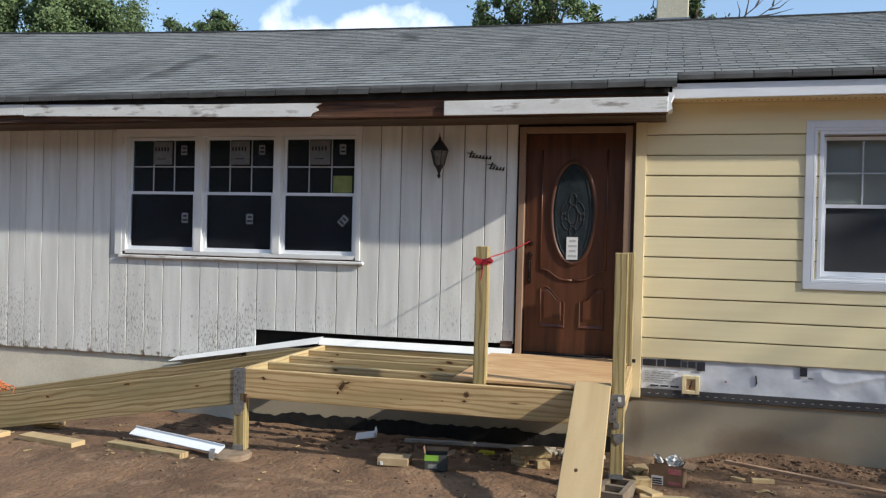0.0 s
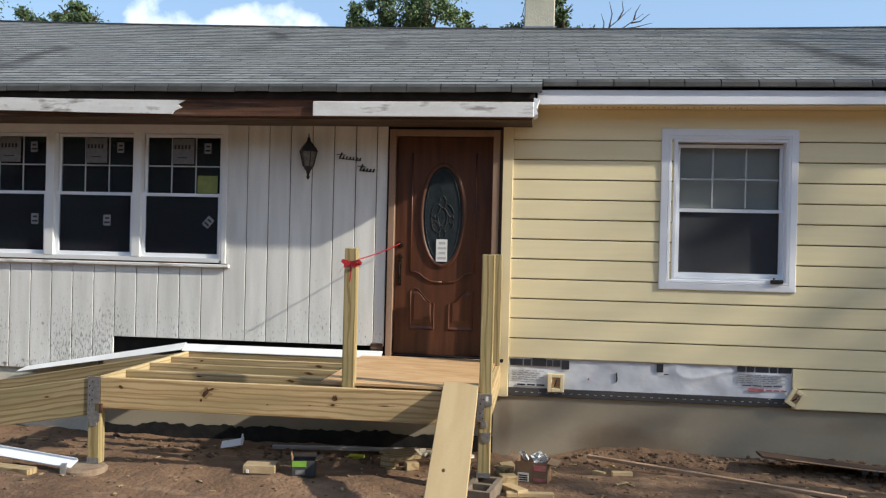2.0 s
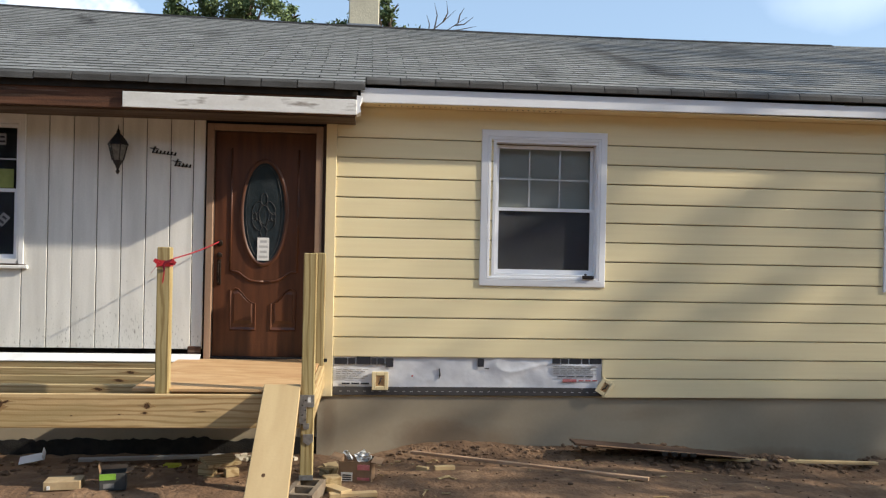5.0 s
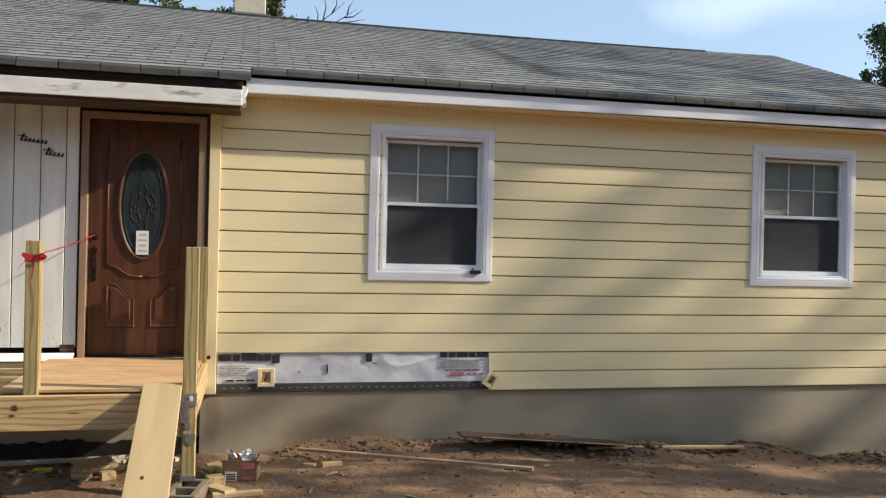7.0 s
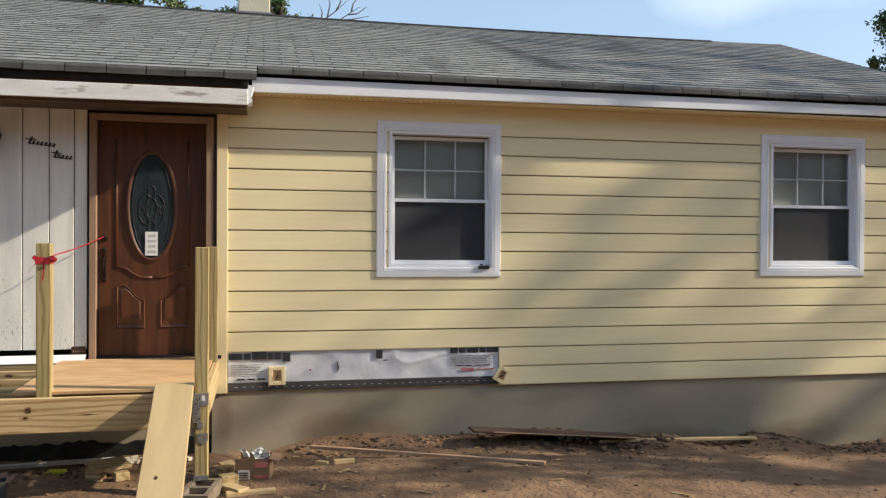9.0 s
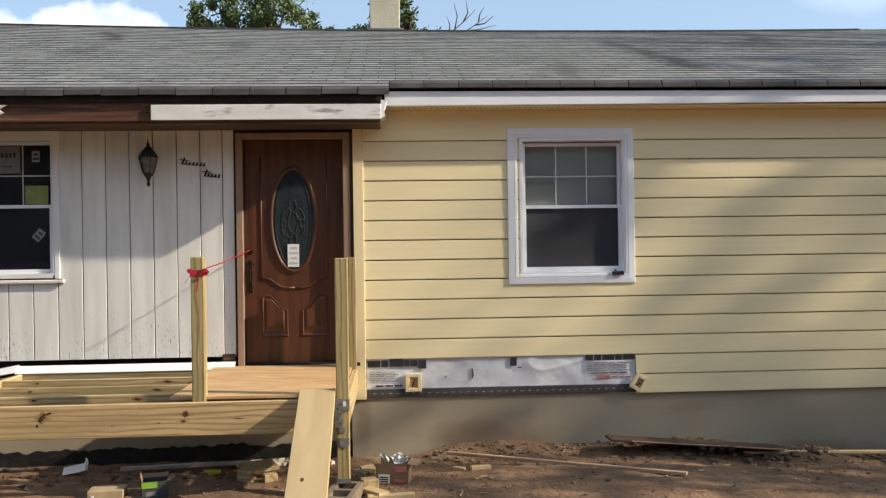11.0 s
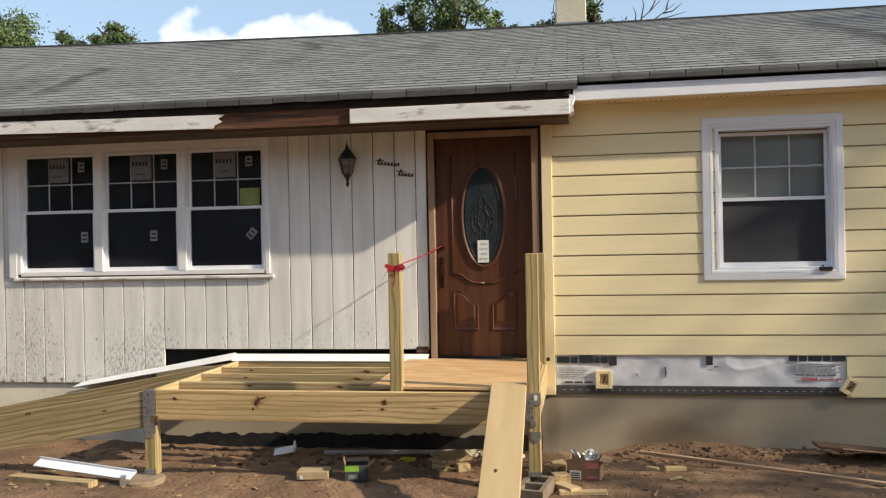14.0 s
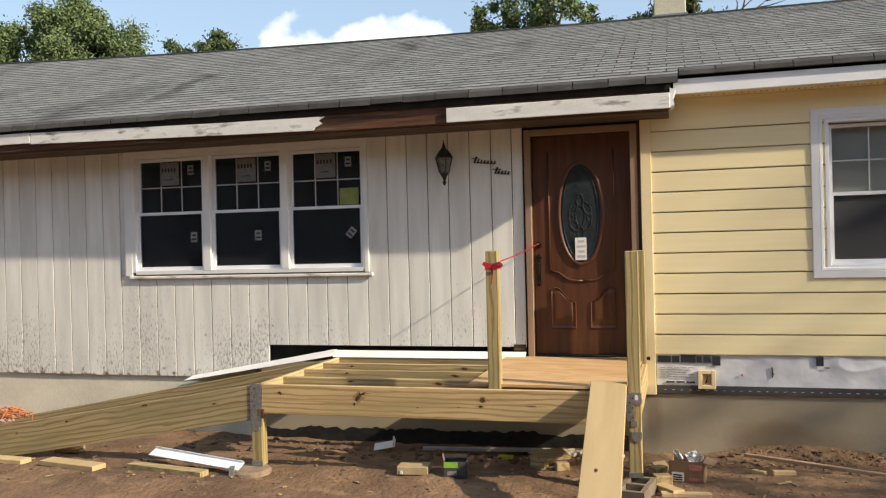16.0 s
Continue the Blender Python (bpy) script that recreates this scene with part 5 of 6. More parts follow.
# ribbon between post and door
rib = thing("red_ribbon", "red plastic ribbon tied round a post and to the door handle", "ribbon")
bm = bmesh.new()
for z in (1.565, 1.585):
    box(bm, -0.081, 0.015, FY + 0.041, FY + 0.1385, z - 0.011, z + 0.011)
part("loop", bm, M["ribbon"] if "ribbon" in M else M.setdefault("ribbon", material("red_ribbon_film", (0.40, 0.03, 0.04), (0.30, 0.02, 0.03), rough=0.4, scale=(20, 20, 20), bump=0.1)), rib)
bm = bmesh.new()
tube(bm, [(0.0 + 0.05 * i / 14, FY + 0.06 + (-FY - 0.03) * i / 14, 1.60 + 0.135 * i / 14 - 0.012 * math.sin(math.pi * i / 14)) for i in range(15)], 0.005, 6)
part("line", bm, M["ribbon"], rib)
bm = bmesh.new()
for pts in ([(-0.03, FY + 0.03, 1.575), (-0.075, FY + 0.015, 1.555), (-0.115, FY + 0.02, 1.50)], [(-0.03, FY + 0.03, 1.575), (-0.02, FY + 0.01, 1.52), (-0.03, FY + 0.015, 1.44)],
            [(-0.03, FY + 0.03, 1.58), (0.03, FY + 0.01, 1.60), (0.055, FY + 0.02, 1.575), (0.01, FY + 0.02, 1.57)], [(-0.03, FY + 0.03, 1.58), (-0.09, FY + 0.01, 1.60), (-0.06, FY + 0.02, 1.57)]):
    for a, b in zip(pts, pts[1:]):
        va, vb = Vector(a), Vector(b)
        up = Vector((0.006, 0, 0.010))
        vs = [bm.verts.new(p) for p in (va - up, vb - up, vb + up, va + up)]
        bm.faces.new(vs)
ext = bmesh.ops.extrude_face_region(bm, geom=bm.faces[:])
bmesh.ops.translate(bm, verts=[v for v in ext["geom"] if isinstance(v, bmesh.types.BMVert)], vec=(0, 0.002, 0))
part("knot_tails", bm, M["ribbon"], rib)

# ---- chimney ----
chimney = thing("chimney", "short cream-painted masonry chimney on the ridge", "chimney")
bm = bmesh.new()
box(bm, 1.062, 1.466, 3.63, 4.05, 4.2, 5.10)
rounded(bm, 0.012)
part("shaft", bm, M["chimney"] if "chimney" in M else M.setdefault("chimney", material("cream_masonry_paint", (0.60, 0.56, 0.43), (0.48, 0.45, 0.35), rough=0.9, scale=(3, 3, 4), fine=40, bump=0.3)), chimney)
bm = bmesh.new()
lathe(bm, 1.264, 3.84, [(0.13, 5.09), (0.135, 5.16), (0.125, 5.22)], 14)
part("flue", bm, M["clay"] if "clay" in M else M.setdefault("clay", material("orange_clay", (0.50, 0.20, 0.10), (0.40, 0.15, 0.07), rough=0.85, scale=(8, 8, 8))), chimney, "orange clay flue")
bm = bmesh.new()
box(bm, 1.04, 1.488, 3.60, 4.07, 4.60, 4.69)
part("chimney_flashing", bm, M["steel"], chimney, "dull metal flashing")


# ---- trees ----
M["bark"] = material("bark", (0.10, 0.075, 0.055), (0.06, 0.045, 0.035), rough=0.95, scale=(6, 6, 2), bump=0.5)
M["leaf"] = material("tree_leaves", (0.150, 0.200, 0.090), (0.100, 0.145, 0.062), rough=0.7, spec=0.1, scale=(0.6, 0.6, 0.6), fine=3, bump=0, piece=0.5, island=True)
M["leaf_dark"] = material("dark_tree_leaves", (0.108, 0.150, 0.066), (0.068, 0.100, 0.044), rough=0.7, spec=0.1, scale=(0.6, 0.6, 0.6), fine=3, bump=0, piece=0.5, island=True)


def tree(name, label, x, y, clumps, seed, leaf=0.22, per=420, mat="leaf", trunk_r=0.28, bare=(), limb_every=1):
    """A trunk with limbs to every clump, and a crown of small tilted leaves gathered in clumps; clumps: (dx, dy, z, radius)."""
    rnd = random.Random(seed)
    t = thing(name, label, "tree", "yard trees" if name == "shade_tree" else "trees behind the house")
    top = max(c[2] for c in clumps)
    low = min(c[2] - c[3] for c in clumps)
    fork = max(1.6, low * 0.75)
    bm = bmesh.new()
    g = ground_z(x, y)
    tube(bm, [(x, y, g - 0.2), (x + 0.05, y, fork * 0.5), (x - 0.05, y + 0.05, fork), (x + 0.1, y, (fork + top) / 2), (x, y, top - 0.4)], [trunk_r * 1.25, trunk_r, trunk_r * 0.85, trunk_r * 0.5, 0.05], 9)
    part("trunk", bm, M["bark"], t)
    bm = bmesh.new()
    for dx, dy, z, r in clumps[::limb_every]:
        s = fork + (z - fork) * 0.45
        tube(bm, [(x, y, s), (x + dx * 0.5, y + dy * 0.5, s + (z - s) * 0.65), (x + dx, y + dy, z)], [trunk_r * 0.4, trunk_r * 0.25, 0.03], 6)
        for _ in range(4):
            d = Vector((rnd.uniform(-1, 1), rnd.uniform(-1, 1), rnd.uniform(-0.3, 1))).normalized() * r * 0.55
            tube(bm, [(x + dx, y + dy, z), (x + dx + d.x * 0.5, y + dy + d.y * 0.5, z + d.z * 0.6), (x + dx + d.x, y + dy + d.y, z + d.z)], [0.035, 0.02, 0.008], 4)
    for pts in bare:
        tube(bm, [(x + a, y, z) for a, z in pts], [0.032 - 0.026 * i / (len(pts) - 1) for i in range(len(pts))], 5)
    part("limbs", bm, M["bark"], t)
    verts, faces = [], []
    for dx, dy, z, r in clumps:
        subs = []
        for _ in range(max(5, int(9 * r))):
            d = Vector((rnd.gauss(0, 1), rnd.gauss(0, 1), rnd.gauss(0, 0.8))).normalized() * r * rnd.uniform(0.45, 1.0)
            subs.append((Vector((x + dx, y + dy, z)) + d, rnd.uniform(0.25, 0.5) * min(r, 1.2)))
        for _ in range(int(per * r * r)):
            c, sr = rnd.choice(subs)
            p = c + Vector((rnd.gauss(0, 0.5), rnd.gauss(0, 0.5), rnd.gauss(0, 0.42))) * sr
            n = Vector((rnd.uniform(-1, 1), rnd.uniform(-1, 1), rnd.uniform(-0.2, 1))).normalized()
            u = n.orthogonal().normalized()
            u.rotate(Matrix.Rotation(rnd.uniform(0, math.tau), 3, n))
            v = n.cross(u)
            a, b = leaf * rnd.uniform(0.5, 1.0), leaf * rnd.uniform(0.28, 0.5)
            i = len(verts)
            verts += [p - u * a, p + v * b - u * a * 0.2, p + u * a, p - v * b - u * a * 0.2]
            faces.append((i, i + 1, i + 2, i + 3))
    me = bpy.data.meshes.new("mesh")
    me.from_pydata(verts, [], faces)
    me.materials.append(M[mat])
    crown = new("crown", me)
    crown.parent = t
    return t


tree("broadleaf_tree", "large round green tree behind the house", -22.0, 20.5,
     [(0.2, 0, 10.3, 1.6), (-2.4, 0.4, 9.9, 1.9), (1.4, -0.4, 9.8, 1.3), (2.3, -0.3, 9.4, 1.2), (2.9, 0.3, 8.8, 0.9), (-4.6, 0, 9.2, 2.0), (0.8, -0.8, 8.4, 2.0), (-2.5, -1.0, 8.0, 2.2), (-6.5, 0.4, 9.0, 2.2), (2.6, -0.9, 7.8, 1.6), (-5.0, -1.0, 7.4, 2.2)], 3, 0.085, 6500)
tree("broadleaf_tree", "small dark tree showing over the roof ridge", -15.6, 20.0,
     [(0.2, 0, 9.6, 0.6), (-1.2, 0, 9.2, 0.7), (1.2, 0.1, 9.4, 0.6), (0.4, 0, 8.8, 0.95), (-1.0, 0, 8.3, 0.9), (1.8, 0, 8.6, 0.5), (-1.9, 0, 8.6, 0.5), (2.6, 0, 8.45, 0.35), (-2.6, 0, 8.5, 0.45)], 5, 0.08, 3600, "leaf_dark", 0.2)
tree("broadleaf_tree", "tall open-crowned tree behind the ridge", -2.7, 20.0,
     [(-0.4, 0, 10.2, 0.9), (-1.5, 0.1, 9.5, 0.8), (0.5, -0.2, 9.3, 0.95), (-0.8, 0, 8.8, 0.9), (1.6, 0, 8.6, 0.6), (-1.9, 0, 8.9, 0.65), (-2.3, 0, 9.5, 0.4), (1.5, 0, 9.1, 0.55), (0.4, 0.2, 10.9, 0.8), (2.3, 0, 8.5, 0.45), (-1.0, 0, 10.6, 0.6), (0.2, 0, 8.3, 1.0)], 7, 0.085, 2300, "leaf", 0.22)
tree("broadleaf_tree", "thin tree with bare branches beside the chimney", 1.9, 20.0,
     [(-1.0, 0, 8.9, 0.75), (0.1, 0, 9.4, 0.7), (-0.6, 0, 10.0, 0.6), (1.0, 0, 8.7, 0.45), (1.5, 0.1, 8.5, 0.3), (0.2, 0, 8.5, 0.8)], 9, 0.095, 2500, "leaf_dark", 0.18,
     bare=([(0.2, 8.2), (1.2, 8.7), (1.8, 9.2), (2.2, 9.6)], [(1.2, 8.7), (1.9, 8.9), (2.6, 9.4)], [(1.5, 8.9), (1.6, 9.4), (1.5, 9.8)], [(1.9, 8.9), (2.3, 8.95), (2.9, 9.1)], [(1.8, 9.2), (1.95, 9.5), (1.9, 9.9)], [(2.2, 9.1), (2.5, 9.15), (2.8, 9.4)], [(2.3, 9.2), (2.35, 9.45), (2.5, 9.7)], [(1.3, 8.75), (1.35, 9.1), (1.25, 9.4)], [(-0.8, 8.4), (-1.3, 9.4), (-1.2, 10.0)]))
tree("broadleaf_tree", "dark full tree beyond the gable end", 26.5, 20.0,
     [(0.6, 0, 11.0, 1.5), (-0.7, 0, 10.2, 1.2), (-0.9, 0, 9.2, 1.3), (0.4, 0, 9.0, 1.9), (1.8, 0, 9.5, 1.8), (-0.6, 0, 8.0, 1.6), (1.0, 0, 12.2, 1.2), (-1.6, 0.2, 8.4, 0.7)], 11, 0.11, 2600, "leaf_dark")
# unseen trees added to shade the yellow wall, the roof's end and the dirt
def wide_crown():
    """Clumps of a broad thin crown set sunward of the wall, one slanting gap left for a sun patch."""
    rnd = random.Random(23)
    out = []
    for i in range(19):
        for k in range(8):
            u, v = 1.5 + 0.42 * i + rnd.uniform(-0.16, 0.16), -0.45 + 0.42 * k + rnd.uniform(-0.16, 0.16)
            if u < 1.55 + max(0.0, v - 0.7) * 0.85:
                continue
            off = abs((v - 0.37) - 0.74 * (u - 5.2)) / 1.24
            if v > 0.2 and off < 0.33 + 0.26 * (v - 0.37):
                continue
            if (v > 1.9 or (v < 0.2 and u > 4.4)) and rnd.random() < 0.35:
                continue
            out.append((u - 6.0, rnd.uniform(-0.3, 0.3), v + 8.276, 0.25 if off < 0.95 and u > 4.4 else 0.185))
    return out


tree("shade_tree", "broad thin-leaved tree out of view, shading the yellow wall", 20.13, -3.6, wide_crown(), 13, 0.15, 130, "leaf", 0.14, limb_every=6)
def tall_crown():
    """Clumps of an unseen high crown, set sunward of the roof's end to darken it."""
    rnd = random.Random(41)
    out = []
    for i in range(10):
        for k in range(8):
            u, v = 4.3 + 0.52 * i + rnd.uniform(-0.2, 0.2), -0.15 + 0.5 * k + rnd.uniform(-0.2, 0.2)
            reach = (3.6 + v) / 1.07
            out.append((u + 4.2 * reach - 29.0, rnd.uniform(-0.3, 0.3), roof_z(u, v) + 2.46 * reach, 0.27))
    return out


tree("shade_tree", "tall leaning tree out of view, added to shade the end of the roof", 29.0, -3.6, tall_crown(), 29, 0.16, 150, "leaf", 0.2, limb_every=6)
tree("shade_tree", "spreading tree out of view, added to shade the dirt by the wall", 13.6, -3.6,
     [(-3.2, 0, 5.2, 0.55), (-2.0, 0, 6.3, 0.6), (-2.3, 0.1, 4.6, 0.5), (-0.9, 0, 5.5, 0.65), (-0.3, 0, 7.0, 0.6), (0.7, 0, 5.0, 0.6), (1.3, 0, 6.2, 0.65), (2.5, 0, 6.8, 0.6), (2.7, 0, 5.3, 0.55), (3.8, 0, 6.6, 0.6), (4.0, 0, 7.6, 0.5), (5.2, 0, 7.0, 0.6), (6.2, 0, 7.2, 0.6), (1.9, 0, 4.3, 0.5), (3.4, 0, 4.4, 0.5), (4.6, 0, 5.6, 0.55), (5.4, 0, 6.0, 0.5), (-3.9, 0, 4.5, 0.45), (-1.2, 0, 4.3, 0.5)], 17, 0.16, 115, "leaf", 0.22)


# unseen woods added behind the viewer to block low sky and darken the panes' mirror image
def far_woods():
    rnd = random.Random(31)
    verts, faces = [], []
    for k in range(12000):
        x = rnd.uniform(-75, 60)
        top = 15 + 3.5 * noise.noise((x * 0.12, 0, 9)) + 2 * noise.noise((x * 0.45, 0, 4))
        p = Vector((x, -36 + rnd.uniform(-2, 2), top * rnd.random() ** 0.7))
        n = Vector((rnd.uniform(-1, 1), 1.2, rnd.uniform(-0.4, 1))).normalized()
        u = n.orthogonal().normalized()
        v = n.cross(u)
        a, c = rnd.uniform(0.5, 1.1), rnd.uniform(0.4, 0.8)
        i = len(verts)
        verts += [p - u * a, p - v * c, p + u * a, p + v * c]
        faces.append((i, i + 1, i + 2, i + 3))
    for k in range(45):
        x, hgt = -75 + 3 * k, 12 + 2.5 * noise.noise((k * 0.4, 0, 9))
        i = len(verts)
        verts += [(x, -39, 0), (x + 3.1, -39, 0), (x + 3.1, -39, hgt), (x, -39, hgt)]
        faces.append((i, i + 1, i + 2, i + 3))
    me = bpy.data.meshes.new("mesh")
    me.from_pydata(verts, [], faces)
    me.materials.append(M["leaf_dark"])
    tagged(new("far_woods", me), "unseen dark woods added behind the viewer", "woods", kind="stuff")


far_woods()


# ---- wall boxes on the yellow side ----
def mounting_box(name, x, z, w, h, turn, y, label):
    t = thing(name, label, "outlet box", "outlet boxes on the siding")
    spin = Matrix.Translation((x, 0, z)) @ Matrix.Rotation(radians(turn), 4, "Y")
    bm = bmesh.new()
    picture_frame(bm, -w / 2, w / 2, -h / 2, h / 2, y - 0.022, y, 0.036, 0.036, 0.034, 0.034)
    rounded(bm, 0.004)
    bm.transform(spin)
    part("flange", bm, M["yellow_trim"], t)
    bm = bmesh.new()
    box(bm, -w / 2 + 0.034, w / 2 - 0.034, y - 0.008, y - 0.004, -h / 2 + 0.032, h / 2 - 0.032)
    bm.transform(spin)
    part("recess", bm, M["ply"], t)
    bm = bmesh.new()
    tube(bm, [(0.01, y - 0.01, 0.03), (0.0, y - 0.03, 0.0), (-0.012, y - 0.02, -0.03)], 0.007, 6)
    bm.transform(spin)
    part("wire", bm, M["black_metal"], t)


mounting_box("outlet_box", 1.516, 0.507, 0.148, 0.165, 0, -0.014, "cream plastic outlet mounting block with a wire stub")
mounting_box("outlet_box", 3.592, 0.462, 0.13, 0.15, 32, -0.036, "loose cream mounting block hanging tilted at the siding edge")
# print on the wrap, as bars
def wrap_print(x0, x1, z0, z1, mat, words=1, gap=0.014):
    w = (x1 - x0) / words
    for k in range(words):
        block("printed_bar", M[mat], house_wrap, x0 + k * w, x0 + (k + 1) * w - (gap if words > 1 else 0), -0.0215, -0.0180, z0, z1)


# heavy print: plain bars of unlike widths and heights
for x, w, z0, z1 in ((1.10, 0.115, 0.655, 0.712), (1.225, 0.062, 0.655, 0.712), (1.30, 0.125, 0.655, 0.728), (1.435, 0.045, 0.655, 0.712), (1.49, 0.062, 0.655, 0.712), (1.565, 0.068, 0.632, 0.712),
                     (2.405, 0.058, 0.640, 0.716), (3.10, 0.07, 0.675, 0.728), (3.182, 0.065, 0.675, 0.722), (3.258, 0.11, 0.675, 0.722), (3.38, 0.06, 0.675, 0.722), (3.452, 0.11, 0.675, 0.728)):
    wrap_print(x, x + w, z0, z1, "ink")
for k in range(5):
    wrap_print(1.12, 1.42 - 0.03 * (k % 3), 0.606 - 0.020 * k, 0.611 - 0.020 * k, "faint_ink", 5)
    wrap_print(3.11, 3.53 - 0.04 * (k % 2), 0.648 - 0.017 * k, 0.653 - 0.017 * k, "faint_ink", 6)
wrap_print(1.17, 1.43, 0.474, 0.488, "ink", 3)
wrap_print(3.15, 3.50, 0.552, 0.560, "ink", 4)
wrap_print(3.20, 3.33, 0.505, 0.533, "red_ink")
wrap_print(3.35, 3.54, 0.514, 0.526, "red_ink", 3)
wrap_print(2.47, 2.51, 0.62, 0.628, "ink")
wrap_print(1.80, 1.815, 0.545, 0.560, "red_ink")
bm = bmesh.new()
prism(bm, [(2.052, 0.525), (2.066, 0.56), (2.058, 0.62), (2.048, 0.622), (2.054, 0.575)], -0.0215, -0.012)
part("tear", bm, M["void"], house_wrap, "small dark tear")
bm = bmesh.new()
for k in range(34):
    box(bm, 1.15 + k * 0.071, 1.175 + k * 0.071, -0.0185, -0.0162, 0.409, 0.413)
part("dash_marks", bm, M["pale_ink"], house_wrap)


# ---- loose things on the dirt ----
def on_ground(x, y, up=0.0):
    return ground_z(x, y) + up


def lying_board(name, label, a, b, width, thick, mat, up=0.0, category="board", roll=0.0, za=None, zb=None):
    """A board lying between two plan points."""
    pa = Vector((*a, on_ground(*a, up) if za is None else za))
    pb = Vector((*b, on_ground(*b, up) if zb is None else zb))
    d = pb - pa
    bm = bmesh.new()
    box(bm, 0, d.length, -width / 2, width / 2, 0, thick)
    rounded(bm, min(0.003, thick / 4))
    m = d.to_track_quat("X", "Z").to_matrix().to_4x4()
    bm.transform(Matrix.Translation(pa) @ m @ Matrix.Rotation(radians(roll), 4, "X"))
    ob = part(name, bm, mat)
    return tagged(ob, label, category, "timber scraps on the dirt" if "timber" in name else "")


lying_board("timber_offcut", "weathered timber offcut lying on the dirt", (-3.06, -1.80), (-2.30, -1.93), 0.10, 0.045, M["scrap"], category="offcut")
lying_board("timber_offcut", "pale timber offcut lying on the dirt", (-3.86, -1.84), (-3.26, -1.94), 0.14, 0.04, M["plank"], category="offcut")
lying_board("timber_offcut", "pale timber offcut lying on the dirt", (-4.60, -1.82), (-4.05, -1.86), 0.12, 0.04, M["plank"], category="offcut")
lying_board("timber_offcut", "short timber offcut below the ramp", (-4.05, -1.50), (-3.80, -1.47), 0.09, 0.05, M["scrap"], category="offcut")
bm = bmesh.new()
for p in ((-0.46, 0.46, -0.045, 0.045, 0.0, 0.003), (-0.46, 0.46, 0.042, 0.045, 0.0, 0.022), (-0.46, 0.46, -0.045, -0.042, -0.006, 0.003)):
    box(bm, *p)
bm.transform(Matrix.Translation((-2.51, -1.72, 0.055)) @ Matrix.Rotation(radians(-9), 4, "Z") @ Matrix.Rotation(radians(3), 4, "Y") @ Matrix.Rotation(radians(26), 4, "X"))
tagged(part("metal_channel", bm, M["vinyl"]), "length of bent white metal channel resting on an offcut", "channel")
bm = bmesh.new()
box(bm, -0.02, 0.02, -0.05, 0.05, 0, 0.07)
bm.transform(Matrix.Translation((-2.10, -1.86, on_ground(-2.1, -1.86))) @ Matrix.Rotation(radians(25), 4, "Z"))
tagged(part("metal_bracket", bm, M["steel"]), "small galvanised bracket on the dirt by the footing", "bracket")
bm = bmesh.new()
box(bm, -0.10, 0.10, -0.05, 0.05, 0, 0.004)
box(bm, 0.09, 0.10, -0.05, 0.05, 0, 0.05)
bm.transform(Matrix.Translation((-1.34, -0.45, on_ground(-1.34, -0.45, 0.05))) @ Matrix.Rotation(radians(8), 4, "Z") @ Matrix.Rotation(radians(-10), 4, "Y") @ Matrix.Rotation(radians(25), 4, "X"))
tagged(part("metal_offcut", bm, M["vinyl"]), "small bent white metal offcut under the landing", "offcut")
lying_board("grey_pipe", "long grey plastic strip lying under the landing", (-1.0, -0.36), (0.18, -0.22), 0.045, 0.03, M["grey_strip"], up=0.02, category="strip")


def carton(name, label, x, y, w, d, h, turn, mats, flaps):
    """An open cardboard box with a floor, four walls and flaps."""
    t = thing(name, label, "box")
    base = Matrix.Translation((x, y, on_ground(x, y, 0.0))) @ Matrix.Rotation(radians(turn), 4, "Z")
    bm = bmesh.new()
    box(bm, -w / 2, w / 2, -d / 2, d / 2, 0, 0.004)
    box(bm, -w / 2, w / 2, -d / 2, -d / 2 + 0.004, 0, h)
    box(bm, -w / 2, w / 2, d / 2 - 0.004, d / 2, 0, h)
    box(bm, -w / 2, -w / 2 + 0.004, -d / 2, d / 2, 0, h)
    box(bm, w / 2 - 0.004, w / 2, -d / 2, d / 2, 0, h)
    bm.transform(base)
    part("body", bm, mats[0], t)
    for side, angle in flaps:
        bm = bmesh.new()
        if side in "lr":
            s = -1 if side == "l" else 1
            box(bm, 0, 0.003, -d / 2, d / 2, 0, w * 0.32)
            m = Matrix.Translation((s * (w / 2 - 0.002), 0, h)) @ Matrix.Rotation(radians(angle) * s, 4, "Y")
        else:
            s = -1 if side == "f" else 1
            box(bm, -w / 2, w / 2, 0, 0.003, 0, d * 0.3)
            m = Matrix.Translation((0, s * (d / 2 - 0.002), h)) @ Matrix.Rotation(radians(angle) * -s, 4, "X")
        bm.transform(base @ m)
        part("flap", bm, mats[1], t)
    return t, base


M["cardboard"] = material("brown_cardboard", (0.25, 0.165, 0.10), (0.20, 0.13, 0.08), rough=0.9, scale=(8, 8, 8), bump=0.1)
M["carton_black"] = material("black_carton", (0.035, 0.04, 0.04), (0.06, 0.06, 0.06), rough=0.55, scale=(12, 12, 12), bump=0.05)
M["carton_green"] = material("green_carton_print", (0.20, 0.38, 0.05), (0.16, 0.30, 0.04), rough=0.55, scale=(12, 12, 12), bump=0.05)
M["lime"] = material("lime_plastic", (0.55, 0.55, 0.05), (0.45, 0.48, 0.04), rough=0.5, scale=(12, 12, 12), bump=0.05)
M["netting"] = material("orange_netting", (0.48, 0.17, 0.06), (0.36, 0.12, 0.05), rough=0.7, scale=(12, 12, 12), bump=0.3)

